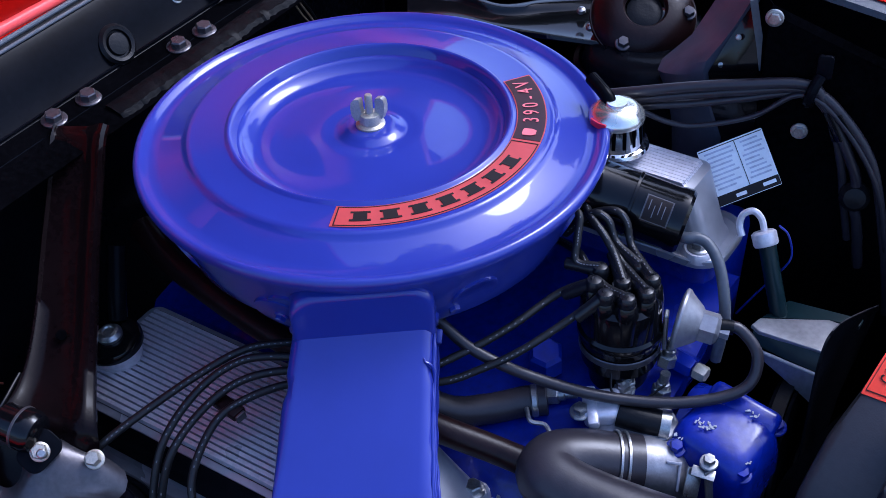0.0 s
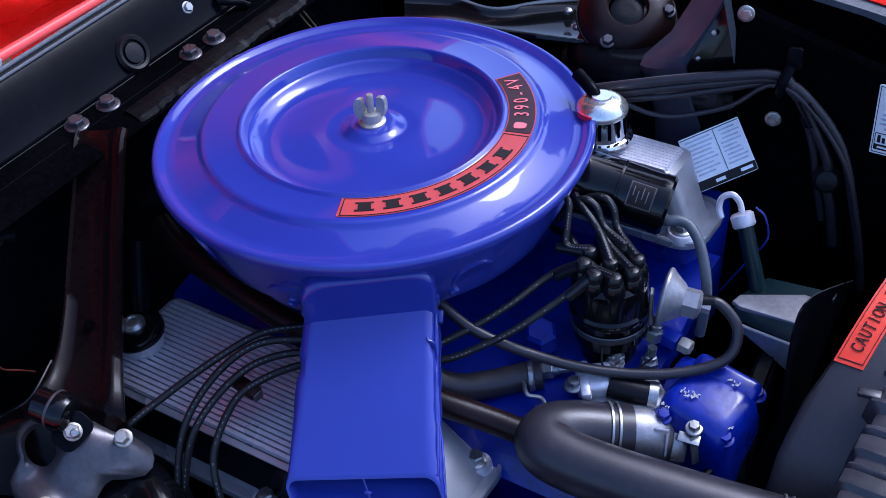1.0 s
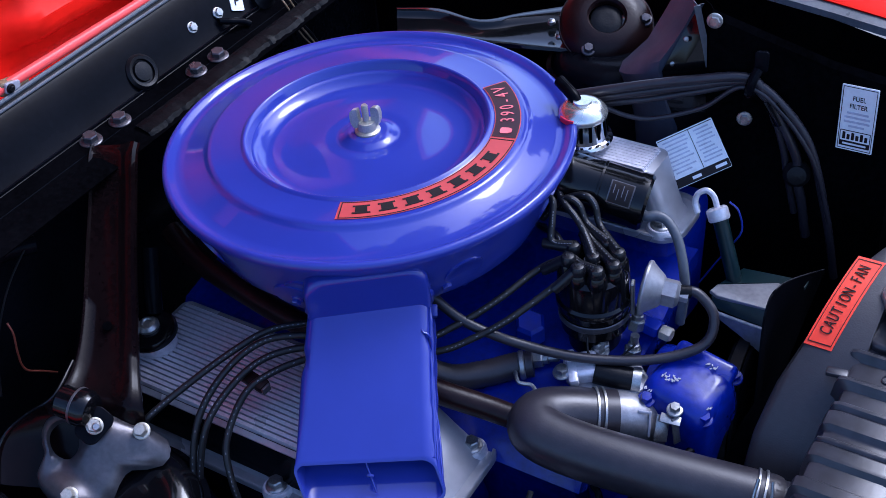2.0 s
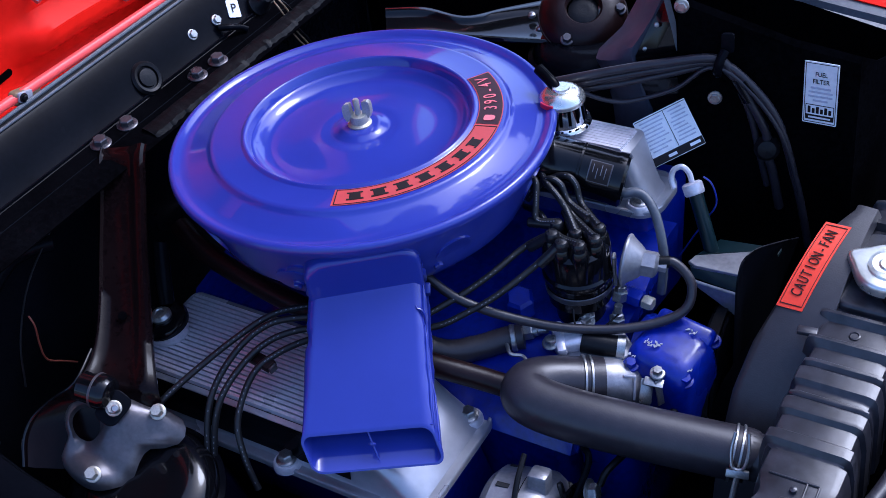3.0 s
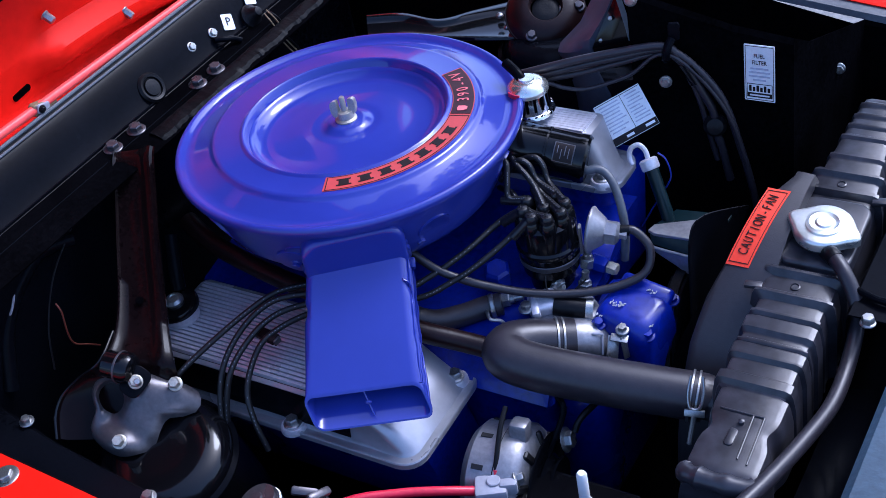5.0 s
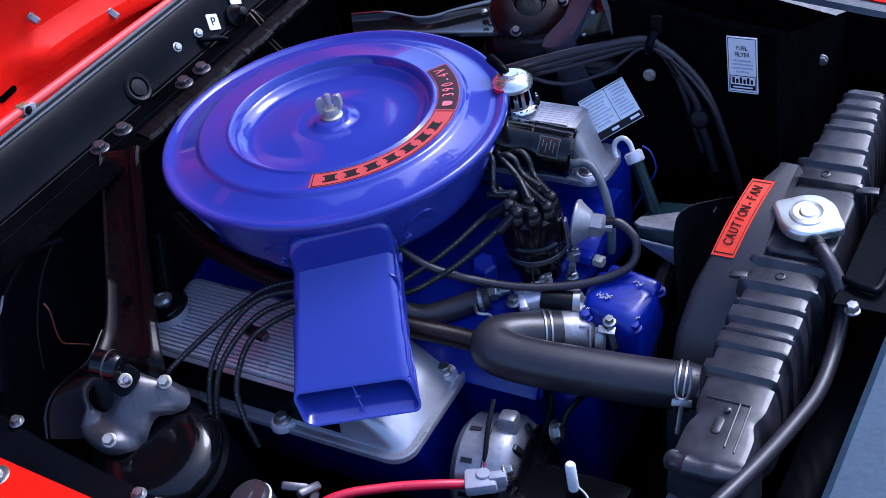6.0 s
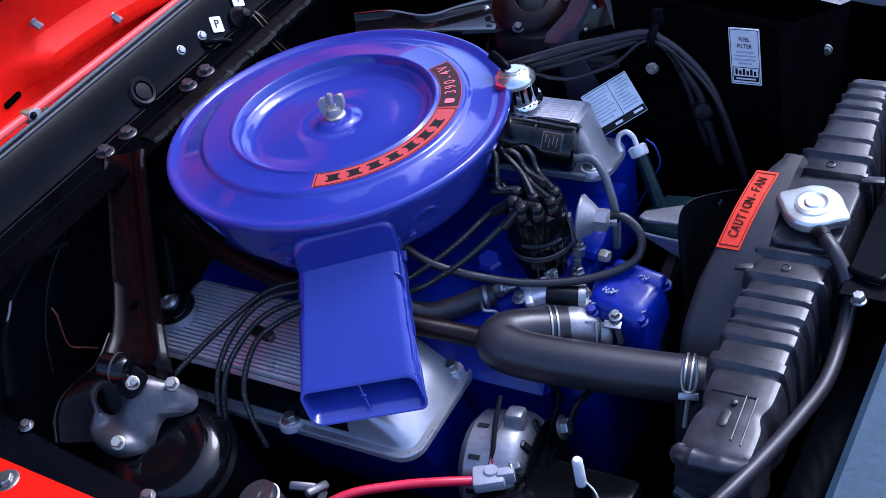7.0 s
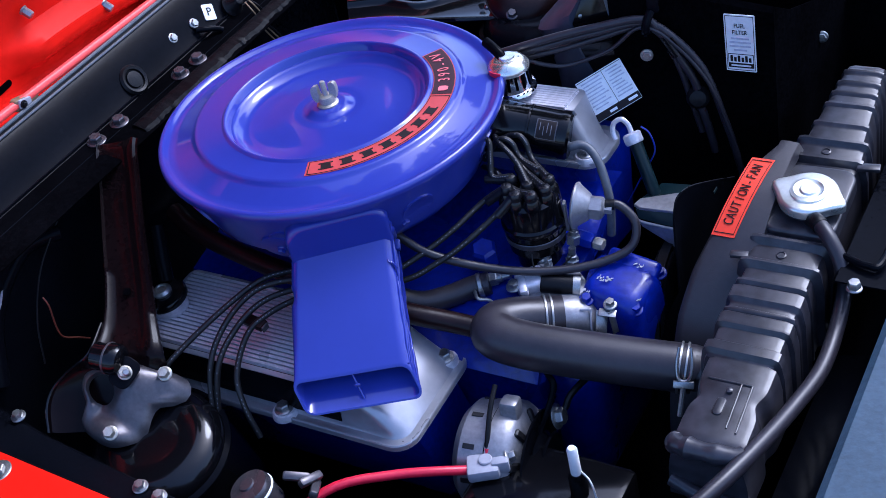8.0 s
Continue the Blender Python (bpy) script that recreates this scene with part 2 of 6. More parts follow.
# tall unseen trees added beyond the far wing, mirrored dark above bright low sky
def tree(at, seed, tall, leaves=420):
    """A tapered trunk with limbs and a crown of many small leaves in uneven clumps."""
    rng = np.random.default_rng(seed)
    ob = thing("tree", at, "tall leafy green tree, unseen, added for the paint to mirror", "tree", "trees round the car")
    x, y = at[0], at[1]
    trunk = tube([(x, y, 0), (x + 0.1, y, tall * 0.25), (x - 0.1, y + 0.1, tall * 0.5), (x, y, tall * 0.85)], 0.22, 10, 4, swell=lambda i, n: 1.15 - 0.95 * i / n)
    clumps = []
    for k in range(12):
        a, h = k * 2.4 + rng.uniform(0, 0.8), tall * (0.56 + 0.030 * k)
        reach = tall * rng.uniform(0.16, 0.30) * (1.15 - 0.06 * k)
        tip = Vector((x + reach * math.cos(a), y + reach * math.sin(a), h + reach * 0.5))
        tube([(x, y, h - 0.3), (x + 0.5 * reach * math.cos(a), y + 0.5 * reach * math.sin(a), h + reach * 0.15), tip], 0.07, 6, 3, trunk, swell=lambda i, n: 1.1 - 0.9 * i / n)
        clumps += [(tip, tall * rng.uniform(0.07, 0.11)), (tip.lerp(Vector((x, y, h)), 0.45), tall * rng.uniform(0.07, 0.11))]
    part("trunk", trunk, BARK, ob)
    verts, faces = [], []
    for c, r in clumps:
        d = rng.normal(size=(leaves, 3))
        d *= (r * rng.uniform(0.25, 1.0, leaves) / np.linalg.norm(d, axis=1))[:, None]
        u, v = rng.normal(size=(2, leaves, 3)) * 0.13
        for q, e, f in zip(d + np.array(c), u, v):
            i = len(verts)
            verts += [tuple(q - e), tuple(q + f), tuple(q + e), tuple(q - f)]
            faces.append((i, i + 1, i + 2, i + 3))
    me = bpy.data.meshes.new("crown")
    me.from_pydata(verts, [], faces)
    me.materials.append(LEAF)
    crown = new("crown", me)
    crown.parent, crown.matrix_parent_inverse = ob, BASE[ob.name].inverted()
    return tagged(ob)


first = tree((-4.8, 6.3, 0), 3, 16.0)
second = tree((-7.5, 2.0, 0), 8, 15.0)
for k, (x, y, turn) in enumerate(((-9.0, -3.5, 150), (-1.5, 19.0, 40))):
    copy_thing((first, second)[k % 2], pose(x, y, 0, 0, 0, turn))

body = thing("car_body", (0, 0, 0.3), "black-painted engine bay of a red car, aprons, cowl and front panel", "car body")

# firewall and cowl
bm = sheet([[(-0.285, y, 0.3), (-0.285, y, 0.80), (-0.283, y, 0.925), (-0.262, y, 0.934)] for y in (-0.75, -0.4, 0.0, 0.4, 0.75)], 0.002)
part("firewall", bm, BLACK, body)
bm = sheet([[(-0.222, y, 0.926), (-0.243, y, 0.931), (-0.285, y, 0.936)] for y in (-0.75, -0.4, -0.2, 0.0, 0.2, 0.4, 0.75)], 0.002)
part("cowl_flange", bm, MATT_BLACK, body, "matt black cowl flange")
bm = sheet([[(-0.2855, y, 0.9362), (-0.290, y, 0.939), (-0.300, y, 0.962), (-0.318, y, 0.992), (-0.330, y, 0.998)]
            for y in (-0.75, -0.4, -0.2, 0.0, 0.2, 0.4, 0.75)], 0.002)
part("cowl_panel", bm, BLACK, body, "black cowl panel with a bolted flange")
bm = tube([(-0.331, y, 0.999) for y in (-0.75, -0.4, -0.1, 0.2, 0.5, 0.75)], 0.0028, 10, bm=tube([(-0.322, y, 0.996) for y in (-0.75, -0.4, -0.1, 0.2, 0.5, 0.75)], 0.0020, 10))
part("weatherstrip", bm, SEAL, body, "grey rubber weatherstrip along the cowl")

# far apron, jogging outwards in front of the label
wall = [(-0.28, 0.40), (0.10, 0.40), (0.20, 0.34), (0.276, 0.226), (0.286, 0.208), (0.40, 0.247), (0.47, 0.256), (0.474, 0.30), (0.475, 0.545), (0.80, 0.55)]
tops = (0.90, 0.90, 0.985, 1.030, 1.036, 0.982, 0.968, 0.94, 0.835, 0.81)
bm = sheet([[(x, y, 0.3), (x, y, 0.7), (x, y + 0.001, h - 0.006), (x, y + 0.006, h)] for (x, y), h in zip(wall, tops)], 0.0015)
part("inner_wing", bm, MATT_BLACK, body, "matt black inner wing apron")
lip = [(-0.30, 0.55, 0.905), (0.10, 0.55, 0.885), (0.311, 0.55, 0.863), (0.514, 0.55, 0.838), (0.85, 0.55, 0.80)]
bm = sheet([[(x, 0.30, h - 0.24), (x, 0.44, h - 0.20), (x, y - 0.01, h - 0.12), (x, y, h - 0.006)] for x, y, h in [*lip[:3], (0.474, 0.55, 0.830)]], 0.0015)
part("wing_shelf", bm, MATT_BLACK, body, "black shelf between apron and wing")
bm = sheet([[(x, y, h - 0.008), (x, y + 0.004, h), (x, y + 0.020, h + 0.004)] for x, y, h in lip], 0.003)
part("wing_lip", bm, SEAL, body, "grey edge strip of the wing")
bm = sheet([[(x, y + 0.018, h + 0.006), (x, y + 0.04, h + 0.014), (x, y + 0.22, h + 0.005), (x, y + 0.30, h - 0.10)] for x, y, h in lip], 0.002)
part("wing", bm, RED, body, "glossy red front wing")

# near apron and wing
near = [(-0.40, -0.412), (-0.276, -0.424), (-0.161, -0.443), (0.025, -0.463), (0.25, -0.483), (0.75, -0.51)]
bm = sheet([[(x, y, 0.3), (x, y, 0.70), (x, y, 0.752), (x, y - 0.006, 0.760), (x, y - 0.03, 0.762), (x, y - 0.058, 0.757)] for x, y in near], 0.002)
part("inner_wing", bm, BLACK, body, "black inner wing with a wide flange")
bm = sheet([[(x, -0.484 - 0.05 * (x + 0.21), 0.752), (x, -0.486 - 0.05 * (x + 0.21), 0.762), (x, -0.55, 0.766), (x, -0.72, 0.74), (x, -0.80, 0.60)] for x in (-0.5, -0.2, 0.1, 0.4, 0.8)], 0.002)
part("wing", bm, RED, body, "glossy red front wing")
for p, r in (((-0.215, -0.437, 0.764), 0.006), ((0.004, -0.472, 0.763), 0.006), ((0.034, -0.476, 0.763), 0.006)):
    part("bolt", hexbolt(axis(p, (0.1, -0.1, 1)), r, 0.008), STEEL, body, "plated bolt")
part("bolt", hexbolt(axis((-0.177, -0.512, 0.763), (0, 0, 1)), 0.010, 0.007, 1.7), STEEL, body, "plated wing bolt with a washer")

# front panel ahead of the radiator
bm = sheet([[(0.672, y, 0.5), (0.672, y, 0.795), (0.680, y, 0.802), (0.76, y, 0.806), (0.80, y, 0.78)] for y in (-0.6, -0.3, 0.0, 0.3, 0.6)], 0.002)
part("front_panel", bm, GREY_BLUE, body, "grey-blue front panel")
bm = sheet([[(0.600, y, 0.45), (0.606, y, 0.69), (0.640, y, 0.70), (0.672, y, 0.70)] for y in (-0.6, -0.2, 0.0)], 0.002)
part("radiator_panel", bm, BLACK, body, "black radiator support panel")
bm = sheet([[(0.604, y, 0.70), (0.608, y, 0.80), (0.612, y, 0.806), (0.668, y, 0.806)] for y in (-0.005, 0.1, 0.3, 0.5)], 0.002)
part("bracket_plate", bm, BLACK, body, "black support bracket plate")

bm = box(pose(0.10, 0.0, 0.40), 1.2, 1.1, 0.01, 0.002)
part("splash_tray", bm, MATT_BLACK, body, "black tray closing the bay below")

bm = tube([(-0.2865, y, 0.9400) for y in (-0.6, -0.3, -0.1, 0.1, 0.3, 0.6)], 0.0012, 6)
part("flange_edge", bm, BLACK, body, "bare edge of the cowl flange")

# cowl fittings
for p in ((-0.274, -0.131, 0.9355), (-0.272, -0.088, 0.9355), (-0.263, 0.030, 0.9345), (-0.261, 0.067, 0.9345)):
    part("cowl_bolt", hexbolt(axis(p, (0.1, -0.05, 1), (1, 0.4, 0)), 0.0085, 0.009, 1.5), BRACKET, body, "plain steel hexagon bolt")
face = (0.82, 0, 0.5)
m = axis((-0.288, 0.190, 0.946), face)
part("plug", lathe([(0.017, -0.004), (0.017, 0.002), (0.012, 0.006), (0.0085, 0.016), (0.006, 0.020), (0.003, 0.021)], m, 24), RUBBER, body, "black conical rubber plug")
part("stub", tube([(-0.292, 0.112, 0.951), (-0.282, 0.122, 0.948), (-0.276, 0.134, 0.943), (-0.270, 0.140, 0.938)], 0.0042, 12), BLACK, body, "bent black stub")
m = axis((-0.297, -0.020, 0.953), face)
bm = lathe([(0.021, -0.002), (0.021, 0.003), (0.018, 0.006), (0.0145, 0.005), (0.014, 0.002), (0.012, 0.002), (0.011, 0.005), (0.004, 0.006)], m, 32)
part("grommet", bm, RUBBER, body, "round black rubber grommet")
for p in ((-0.301, 0.074, 0.960), (-0.298, 0.117, 0.958)):
    part("screw", hexbolt(axis(p, face), 0.0055, 0.006, 1.35), STEEL, body, "bright plated screw")
for c, p in (("P", (-0.2965, 0.151, 0.957)), ("T", (-0.2985, 0.208, 0.966)), ("I", (-0.2985, 0.243, 0.966))):
    m = axis(p, face, (0, 1, 0)) @ pose(0, 0, 0, 0, 0, -26)
    tag = part("letter_tag", slab(outline(0.019, 0.023, 0.002, 3), m, 0.0012), PAPER, body, "white tag with a black letter")
    part("letter", text(c, m @ pose(0, 0, 0.0006), 0.017), INK, tag)

# ragged sealer along the cowl flange
random.seed(4)
rows, ragged = [], 0.0
for i in range(140):
    ragged = 0.72 * ragged + random.uniform(-0.0010, 0.0010)
    y = -0.088 + i * 0.0034
    wob = [random.uniform(-0.0004, 0.0004) for _ in range(5)]
    rows.append([(-0.250 + wob[0], y, 0.9345), (-0.246 + 0.4 * ragged, y, 0.9352 + wob[1]), (-0.240 + 0.8 * ragged, y, 0.9340 + 1.6 * wob[2]), (-0.231 + ragged, y, 0.9315 + 2 * wob[3]), (-0.226 + 1.3 * ragged, y + wob[4], 0.926 + 2 * wob[4])])
part("sealer", sheet(rows, 0.0015), SEALER, body, "ragged black seam sealer", 25)

# hood, open, hinged at the cowl: two skins with pressed stiffeners
hood = thing("hood", (-0.36, 0, 1.0), "open glossy red hood hinged along the cowl", "hood")
up = Vector((0.10, 0, 0.995)).normalized()
out = Vector((0.995, 0, -0.10)).normalized()
H0 = Vector((-0.372, 0, 1.000))


def on_hood(s, y, lift=0.0):
    return H0 + up * s + out * lift + Vector((0, y, 0))


def hood_edge(y):
    """How far along the hood its lower lip lies at y: it dips towards the far wing."""
    return -0.012 - 0.03 * (y + 0.07) - 0.45 * max(0.0, y + 0.07) ** 2


def hood_lift(u, y):
    """The relief of the inner panel, u above the lip: a lip, a channel, a pressed ledge with a round end, ribs."""
    ledge = min(1.0, max(0.0, (y + 0.128) / 0.022))
    ledge = ledge * ledge * (3 - 2 * ledge)
    stops = ((-0.024, 0.012), (-0.019, 0.024), (-0.002, 0.026), (0.003, 0.010), (0.010, 0.001), (0.028, 0.0), (0.036, 0.017 * ledge), (0.044, 0.024 * ledge), (0.060, 0.023 * ledge),
             (0.070, 0.006 * ledge), (0.080, -0.004), (0.17, -0.004), (0.20, 0.020), (0.25, 0.020), (0.28, 0.0), (0.36, 0.0), (1.2, 0.004))
    for (a, p), (b, q) in zip(stops, stops[1:]):
        if u <= b:
            return p + (q - p) * max(0.0, (u - a) / (b - a))
    return 0.0


ups = [-0.024, -0.021, -0.018, -0.01, -0.002, 0.001, 0.004, 0.008, 0.018, 0.028, 0.032, 0.036, 0.040, 0.045, 0.053, 0.061, 0.066, 0.071, 0.080, 0.10, 0.14, 0.17, 0.185, 0.20, 0.225, 0.25, 0.265, 0.28, 0.36, 0.7, 1.15]
rows = [[on_hood(u + hood_edge(y) * (u < 0.3), y, hood_lift(u, y)) for y in [-0.72 + 0.02 * k for k in range(73)]] for u in ups]
part("inner_panel", sheet(rows, 0.0015), RED, hood, "red inner hood panel with pressed ribs", 40)
part("outer_panel", sheet([[on_hood(s, y, -0.034) for y in (-0.74, 0.0, 0.74)] for s in (-0.02, 0.5, 1.17)], 0.002), RED, hood)
# the lip's pink carries the sky's reflection on the red paint
part("rolled_lip", tube([on_hood(0.007 - 0.03 * (y + 0.07), y, 0.031) for y in (-0.72, -0.4, -0.2, -0.07, 0.05, 0.2, 0.4, 0.72)], 0.0060, 12), LIP_RED, hood, "red rolled lip with sky reflection in its colour")
for y0, y1 in ((-0.66, -0.26), (-0.17, 0.20), (0.29, 0.66)):
    part("insulation_pad", sheet([[on_hood(s, y, 0.012 + 0.006 * math.sin(9 * y + 5 * s)) for y in (y0, y0 + 0.3 * (y1 - y0), y0 + 0.7 * (y1 - y0), y1)] for s in (0.15, 0.3, 0.5, 0.8, 1.08)], 0.008), MATT_BLACK, hood, "black insulation pad under the hood")
m = axis(on_hood(0.006, -0.156, 0.036), out, (0, 1, -0.25))
stop = part("hood_stop", slab(outline(0.040, 0.016, 0.005), m, 0.010, 0.003), TAN_WIRE, hood, "tan and white hood stop")
part("stop_plate", slab(outline(0.020, 0.012, 0.003), m @ pose(-0.006, 0.002, 0.003), 0.003, 0.001), PALE, stop)
part("stop_screw", hexbolt(m @ pose(-0.010, 0.002, 0.003), 0.0035, 0.004), RUBBER, stop)
for y, s, lift in ((-0.088, 0.092, 0.002), (0.024, 0.040, 0.020)):
    part("clip", hexbolt(axis(on_hood(s, y, lift), out + Vector((0, 0.1, -0.6))), 0.0055, 0.014, 1.2), STEEL, hood, "steel clip")
part("pressed_bead", tube([on_hood(0.040, y, 0.0) + Vector((0.018, 0, -0.22 * (y + 0.06))) for y in (-0.066, -0.045, -0.02, 0.006)], 0.0035, 8), RED, hood)
part("slot", slab(outline(0.030, 0.009, 0.004), axis(on_hood(0.020, -0.158, 0.0030), out, (0, 1, 0.1)), 0.003), MATT_BLACK, hood, "dark slot")


# ---- air cleaner ----
cleaner = thing("air_cleaner", (0, 0, 0.846), "glossy blue round air cleaner with snorkel and red decal", "air cleaner")
LID = 0.950
lid = part("lid", lathe([(0.0, 0.9435), (0.020, 0.9435), (0.026, 0.9415), (0.030, 0.9385), (0.035, 0.9378), (0.040, 0.9388), (0.048, 0.9382), (0.075, 0.9345), (0.100, 0.9318),
    (0.110, 0.9335), (0.1165, 0.9400), (0.1190, 0.9425), (0.1215, 0.9430), (0.1238, 0.9480), (0.1258, 0.9522), (0.1275, 0.9532), (0.1292, 0.9528), (0.1308, 0.9506), (0.1325, 0.9500), (0.161, 0.9500), (0.1645, 0.9496), (0.1670, 0.9478),
    (0.1690, 0.9452), (0.1720, 0.9440), (0.192, 0.9360), (0.2005, 0.9345), (0.2045, 0.9360), (0.2085, 0.9395), (0.2120, 0.9402), (0.2150, 0.9380), (0.2160, 0.9340), (0.2145, 0.9295), (0.2100, 0.9280), (0.2060, 0.9290)],
    seg=160, last=False), BLUE, cleaner, "glossy blue pressed lid", 50)
pan = part("pan", lathe([(0.2095, 0.931), (0.2070, 0.922), (0.2030, 0.912), (0.1965, 0.896), (0.1895, 0.878), (0.1835, 0.862), (0.1760, 0.852), (0.164, 0.846), (0.08, 0.846), (0.078, 0.80)],
    seg=120, first=False, last=False), BLUE, cleaner, "glossy blue pan", 50)
for a in (-115, -29, -76, 10, 30):
    m = axis((0.1925 * math.cos(radians(a)), 0.1925 * math.sin(radians(a)), 0.886), (math.cos(radians(a)), math.sin(radians(a)), -0.50))
    part("embossed_pad", lathe([(0.0215, -0.004), (0.021, 0.0003), (0.0185, 0.0009), (0.0165, 0.0003), (0.002, 0.0003)], m, 32), BLUE, pan)
for p in ((0.0330, -0.1845, 0.8700), (0.1520, -0.1040, 0.8720)):
    v = Vector((p[0], p[1], -0.09)).normalized()
    part("screw_pad", lathe([(0.026, -0.006), (0.026, 0.0008), (0.024, 0.0014), (0.003, 0.0014)], axis(Vector(p) - v * 0.001, v), 32), BLUE, cleaner, "round blue pad on the pan")
    part("screw", hexbolt(axis(p, v), 0.0052, 0.006, 1.3), BLUE, cleaner, "blue-painted hexagon screw")

# wing nut on its stud
nut = part("wing_nut", lathe([(0.0135, 0.9435), (0.0135, 0.9450), (0.0100, 0.9465), (0.0098, 0.9510), (0.0088, 0.9550), (0.0055, 0.9560)], seg=28), NUT, cleaner, "dull plated wing nut")
for a in (-1, 1):
    bm = rings(bmesh.new(), [[(a * (x + dx), 0.75 * a * (x + dx) + dy, z) for dx, dy in ((-w, -0.0026), (w, -0.0026), (w, 0.0026), (-w, 0.0026))]
               for x, z, w in ((0.0062, 0.9495, 0.0036), (0.0082, 0.9560, 0.0036), (0.0088, 0.9630, 0.0034), (0.0085, 0.9690, 0.0030), (0.0078, 0.9715, 0.0018))])
    part("wing", bm, NUT, nut)
part("stud", lathe([(0.0036, 0.954), (0.0036, 0.9735), (0.0028, 0.9750)], seg=14), NUT, nut)

# decal along the raised ring
decal = part("decal", sector(0.1325, 0.1592, -66.5, 56.0, LID + 0.0008, n=60), DECAL_RED, cleaner, "curved red and black foil decal")
Z1 = LID + 0.0012
for r0, r1, a0, a1 in ((0.1335, 0.1341, -65.6, 13.6), (0.1573, 0.1582, -65.6, 13.6), (0.1335, 0.1582, -65.6, -65.2), (0.1335, 0.1582, 13.2, 13.6)):
    part("border_line", sector(r0, r1, a0, a1, Z1, n=40 if a1 - a0 > 5 else 1), INK, decal)
part("black_field", sector(0.1335, 0.1582, 15.0, 55.3, Z1, n=30), DECAL_BLACK, decal, "black field of the decal")
# the maker's word stays seven plain dark blocks
for k in range(7):
    a = -57.5 + k * 9.75
    for r0, r1, half in ((0.1395, 0.1415, 3.4), (0.1415, 0.1500, 2.3), (0.1500, 0.1522, 3.4)):
        part("letter_block", sector(r0, r1, a - half, a + half, Z1 + 0.0002, n=4), INK, decal)
for k, c in enumerate("390-4V"):
    a = radians(27.0 + k * 4.75)
    m = axis((0.1460 * math.cos(a), 0.1460 * math.sin(a), Z1 + 0.0005), (0, 0, 1), (-math.sin(a), math.cos(a), 0))
    part("figure", text(c, m, 0.0205, width=0.76), DECAL_PINK, decal)
a = radians(19.4)
m = axis((0.1460 * math.cos(a), 0.1460 * math.sin(a), Z1 + 0.0008), (0, 0, 1), (-math.sin(a), math.cos(a), 0))
part("emblem", slab([(-0.005, 0.005), (-0.005, -0.002), (-0.003, -0.006), (0.003, -0.006), (0.005, -0.002), (0.005, 0.005), (0.002, 0.006), (-0.002, 0.006)], m, 0.0006), DECAL_PINK, decal)

# snorkel: an upright collar on the pan, and a widening flat duct that drops towards its mouth
SIDE = Vector((0.80, 0.60, 0.0))


def duct(c, a, b, w, h, r=0.30, n=6):
    """A rounded section about c; a and b are its directions across and down."""
    a, b, c = Vector(a).normalized(), Vector(b).normalized(), Vector(c)
    return [c + a * x + b * y for x, y in outline(w, h, h * r, n)]


TOP0, TOP1 = Vector((0.1070, -0.1670, 0.8860)), Vector((0.1600, -0.2755, 0.7930))
ALONG = (TOP1 - TOP0).normalized()
DOWN = ALONG.cross(SIDE)
DOWN = DOWN if DOWN.z < 0 else -DOWN
MOUTH = Vector((0.020, -0.012, -0.034)).normalized()
ACROSS1 = Vector((0.110, 0.068, -0.002))
sec = []
for f, w, h, grow in ((-0.25, 0.117, 0.046, 0), (-0.02, 0.117, 0.046, 0.001), (-0.008, 0.117, 0.046, 0.006), (0.012, 0.117, 0.046, 0.007), (0.03, 0.1175, 0.046, 0.005), (0.042, 0.1175, 0.045, 0.0005),
                      *[(0.06 + 0.0155 * k, 0.1180 + 0.00022 * k, 0.0447 - 0.00005 * k, 0) for k in range(59)], (0.985, 0.1315, 0.042, 0.0008), (1.0, 0.1315, 0.042, 0.0004)):
    k = max(0.0, (f - 0.5) * 2)
    d = DOWN.lerp(MOUTH, k)
    acr = SIDE.lerp(ACROSS1.normalized(), min(max(f, 0), 1))
    base = TOP0.lerp(TOP1, f)
    ring = duct(base + d.normalized() * h / 2, acr, d, w + grow, h + grow, 0.26, 10)
    if 0.05 < f < 0.98:  # the battered far edge: long folds, and a knock a third of the way down
        knock = math.exp(-((f - 0.30) / 0.05) ** 2)
        calm = min(1.0, (f - 0.05) / 0.05, (0.98 - f) / 0.05)
        for i, p in enumerate(ring):
            u, v = (p - base).dot(acr) / w, (p - base).dot(d.normalized()) / h
            if u > 0.44:
                near = min(1.0, (u - 0.44) / 0.03) * calm
                fold = 0.0003 * math.sin(24 * v + 1.6 * math.sin(9 * f))
                ring[i] = p + acr.normalized() * near * (fold - 0.0008 * knock * (v < 0.5)) + d.normalized() * near * 0.0010 * knock * (v < 0.4)
            elif u < -0.44 and 0.28 < f < 0.42:
                ring[i] = p + acr.normalized() * 0.0025 * math.sin(math.pi * (f - 0.28) / 0.14)
    sec.append(ring)
for f in (1.0, 0.985, 0.75):
    k = max(0.0, (f - 0.5) * 2)
    d = DOWN.lerp(MOUTH, k)
    acr = SIDE.lerp(ACROSS1.normalized(), f)
    sec.append(duct(TOP0.lerp(TOP1, f) + d.normalized() * 0.021, acr, d, 0.1315 - 0.004, 0.042 - 0.004, 0.26, 10))
snorkel = part("snorkel", rings(bmesh.new(), sec, first=False), BLUE, cleaner, "blue intake snorkel, slightly dented", 40)
mid = TOP0.lerp(TOP1, 0.955) + MOUTH * 0.021
part("flap_shaft", tube([mid - MOUTH * 0.018, mid + MOUTH * 0.018], 0.0009, 8), BLUE, snorkel)
part("flap_screw", hexbolt(axis(mid, ALONG), 0.0026, 0.003), BLUE, snorkel)
part("flap", box(axis(TOP0.lerp(TOP1, 0.80) + MOUTH * 0.029, ALONG, ACROSS1), 0.116, 0.017, 0.0015, 0.0005, 1), BLUE, snorkel)
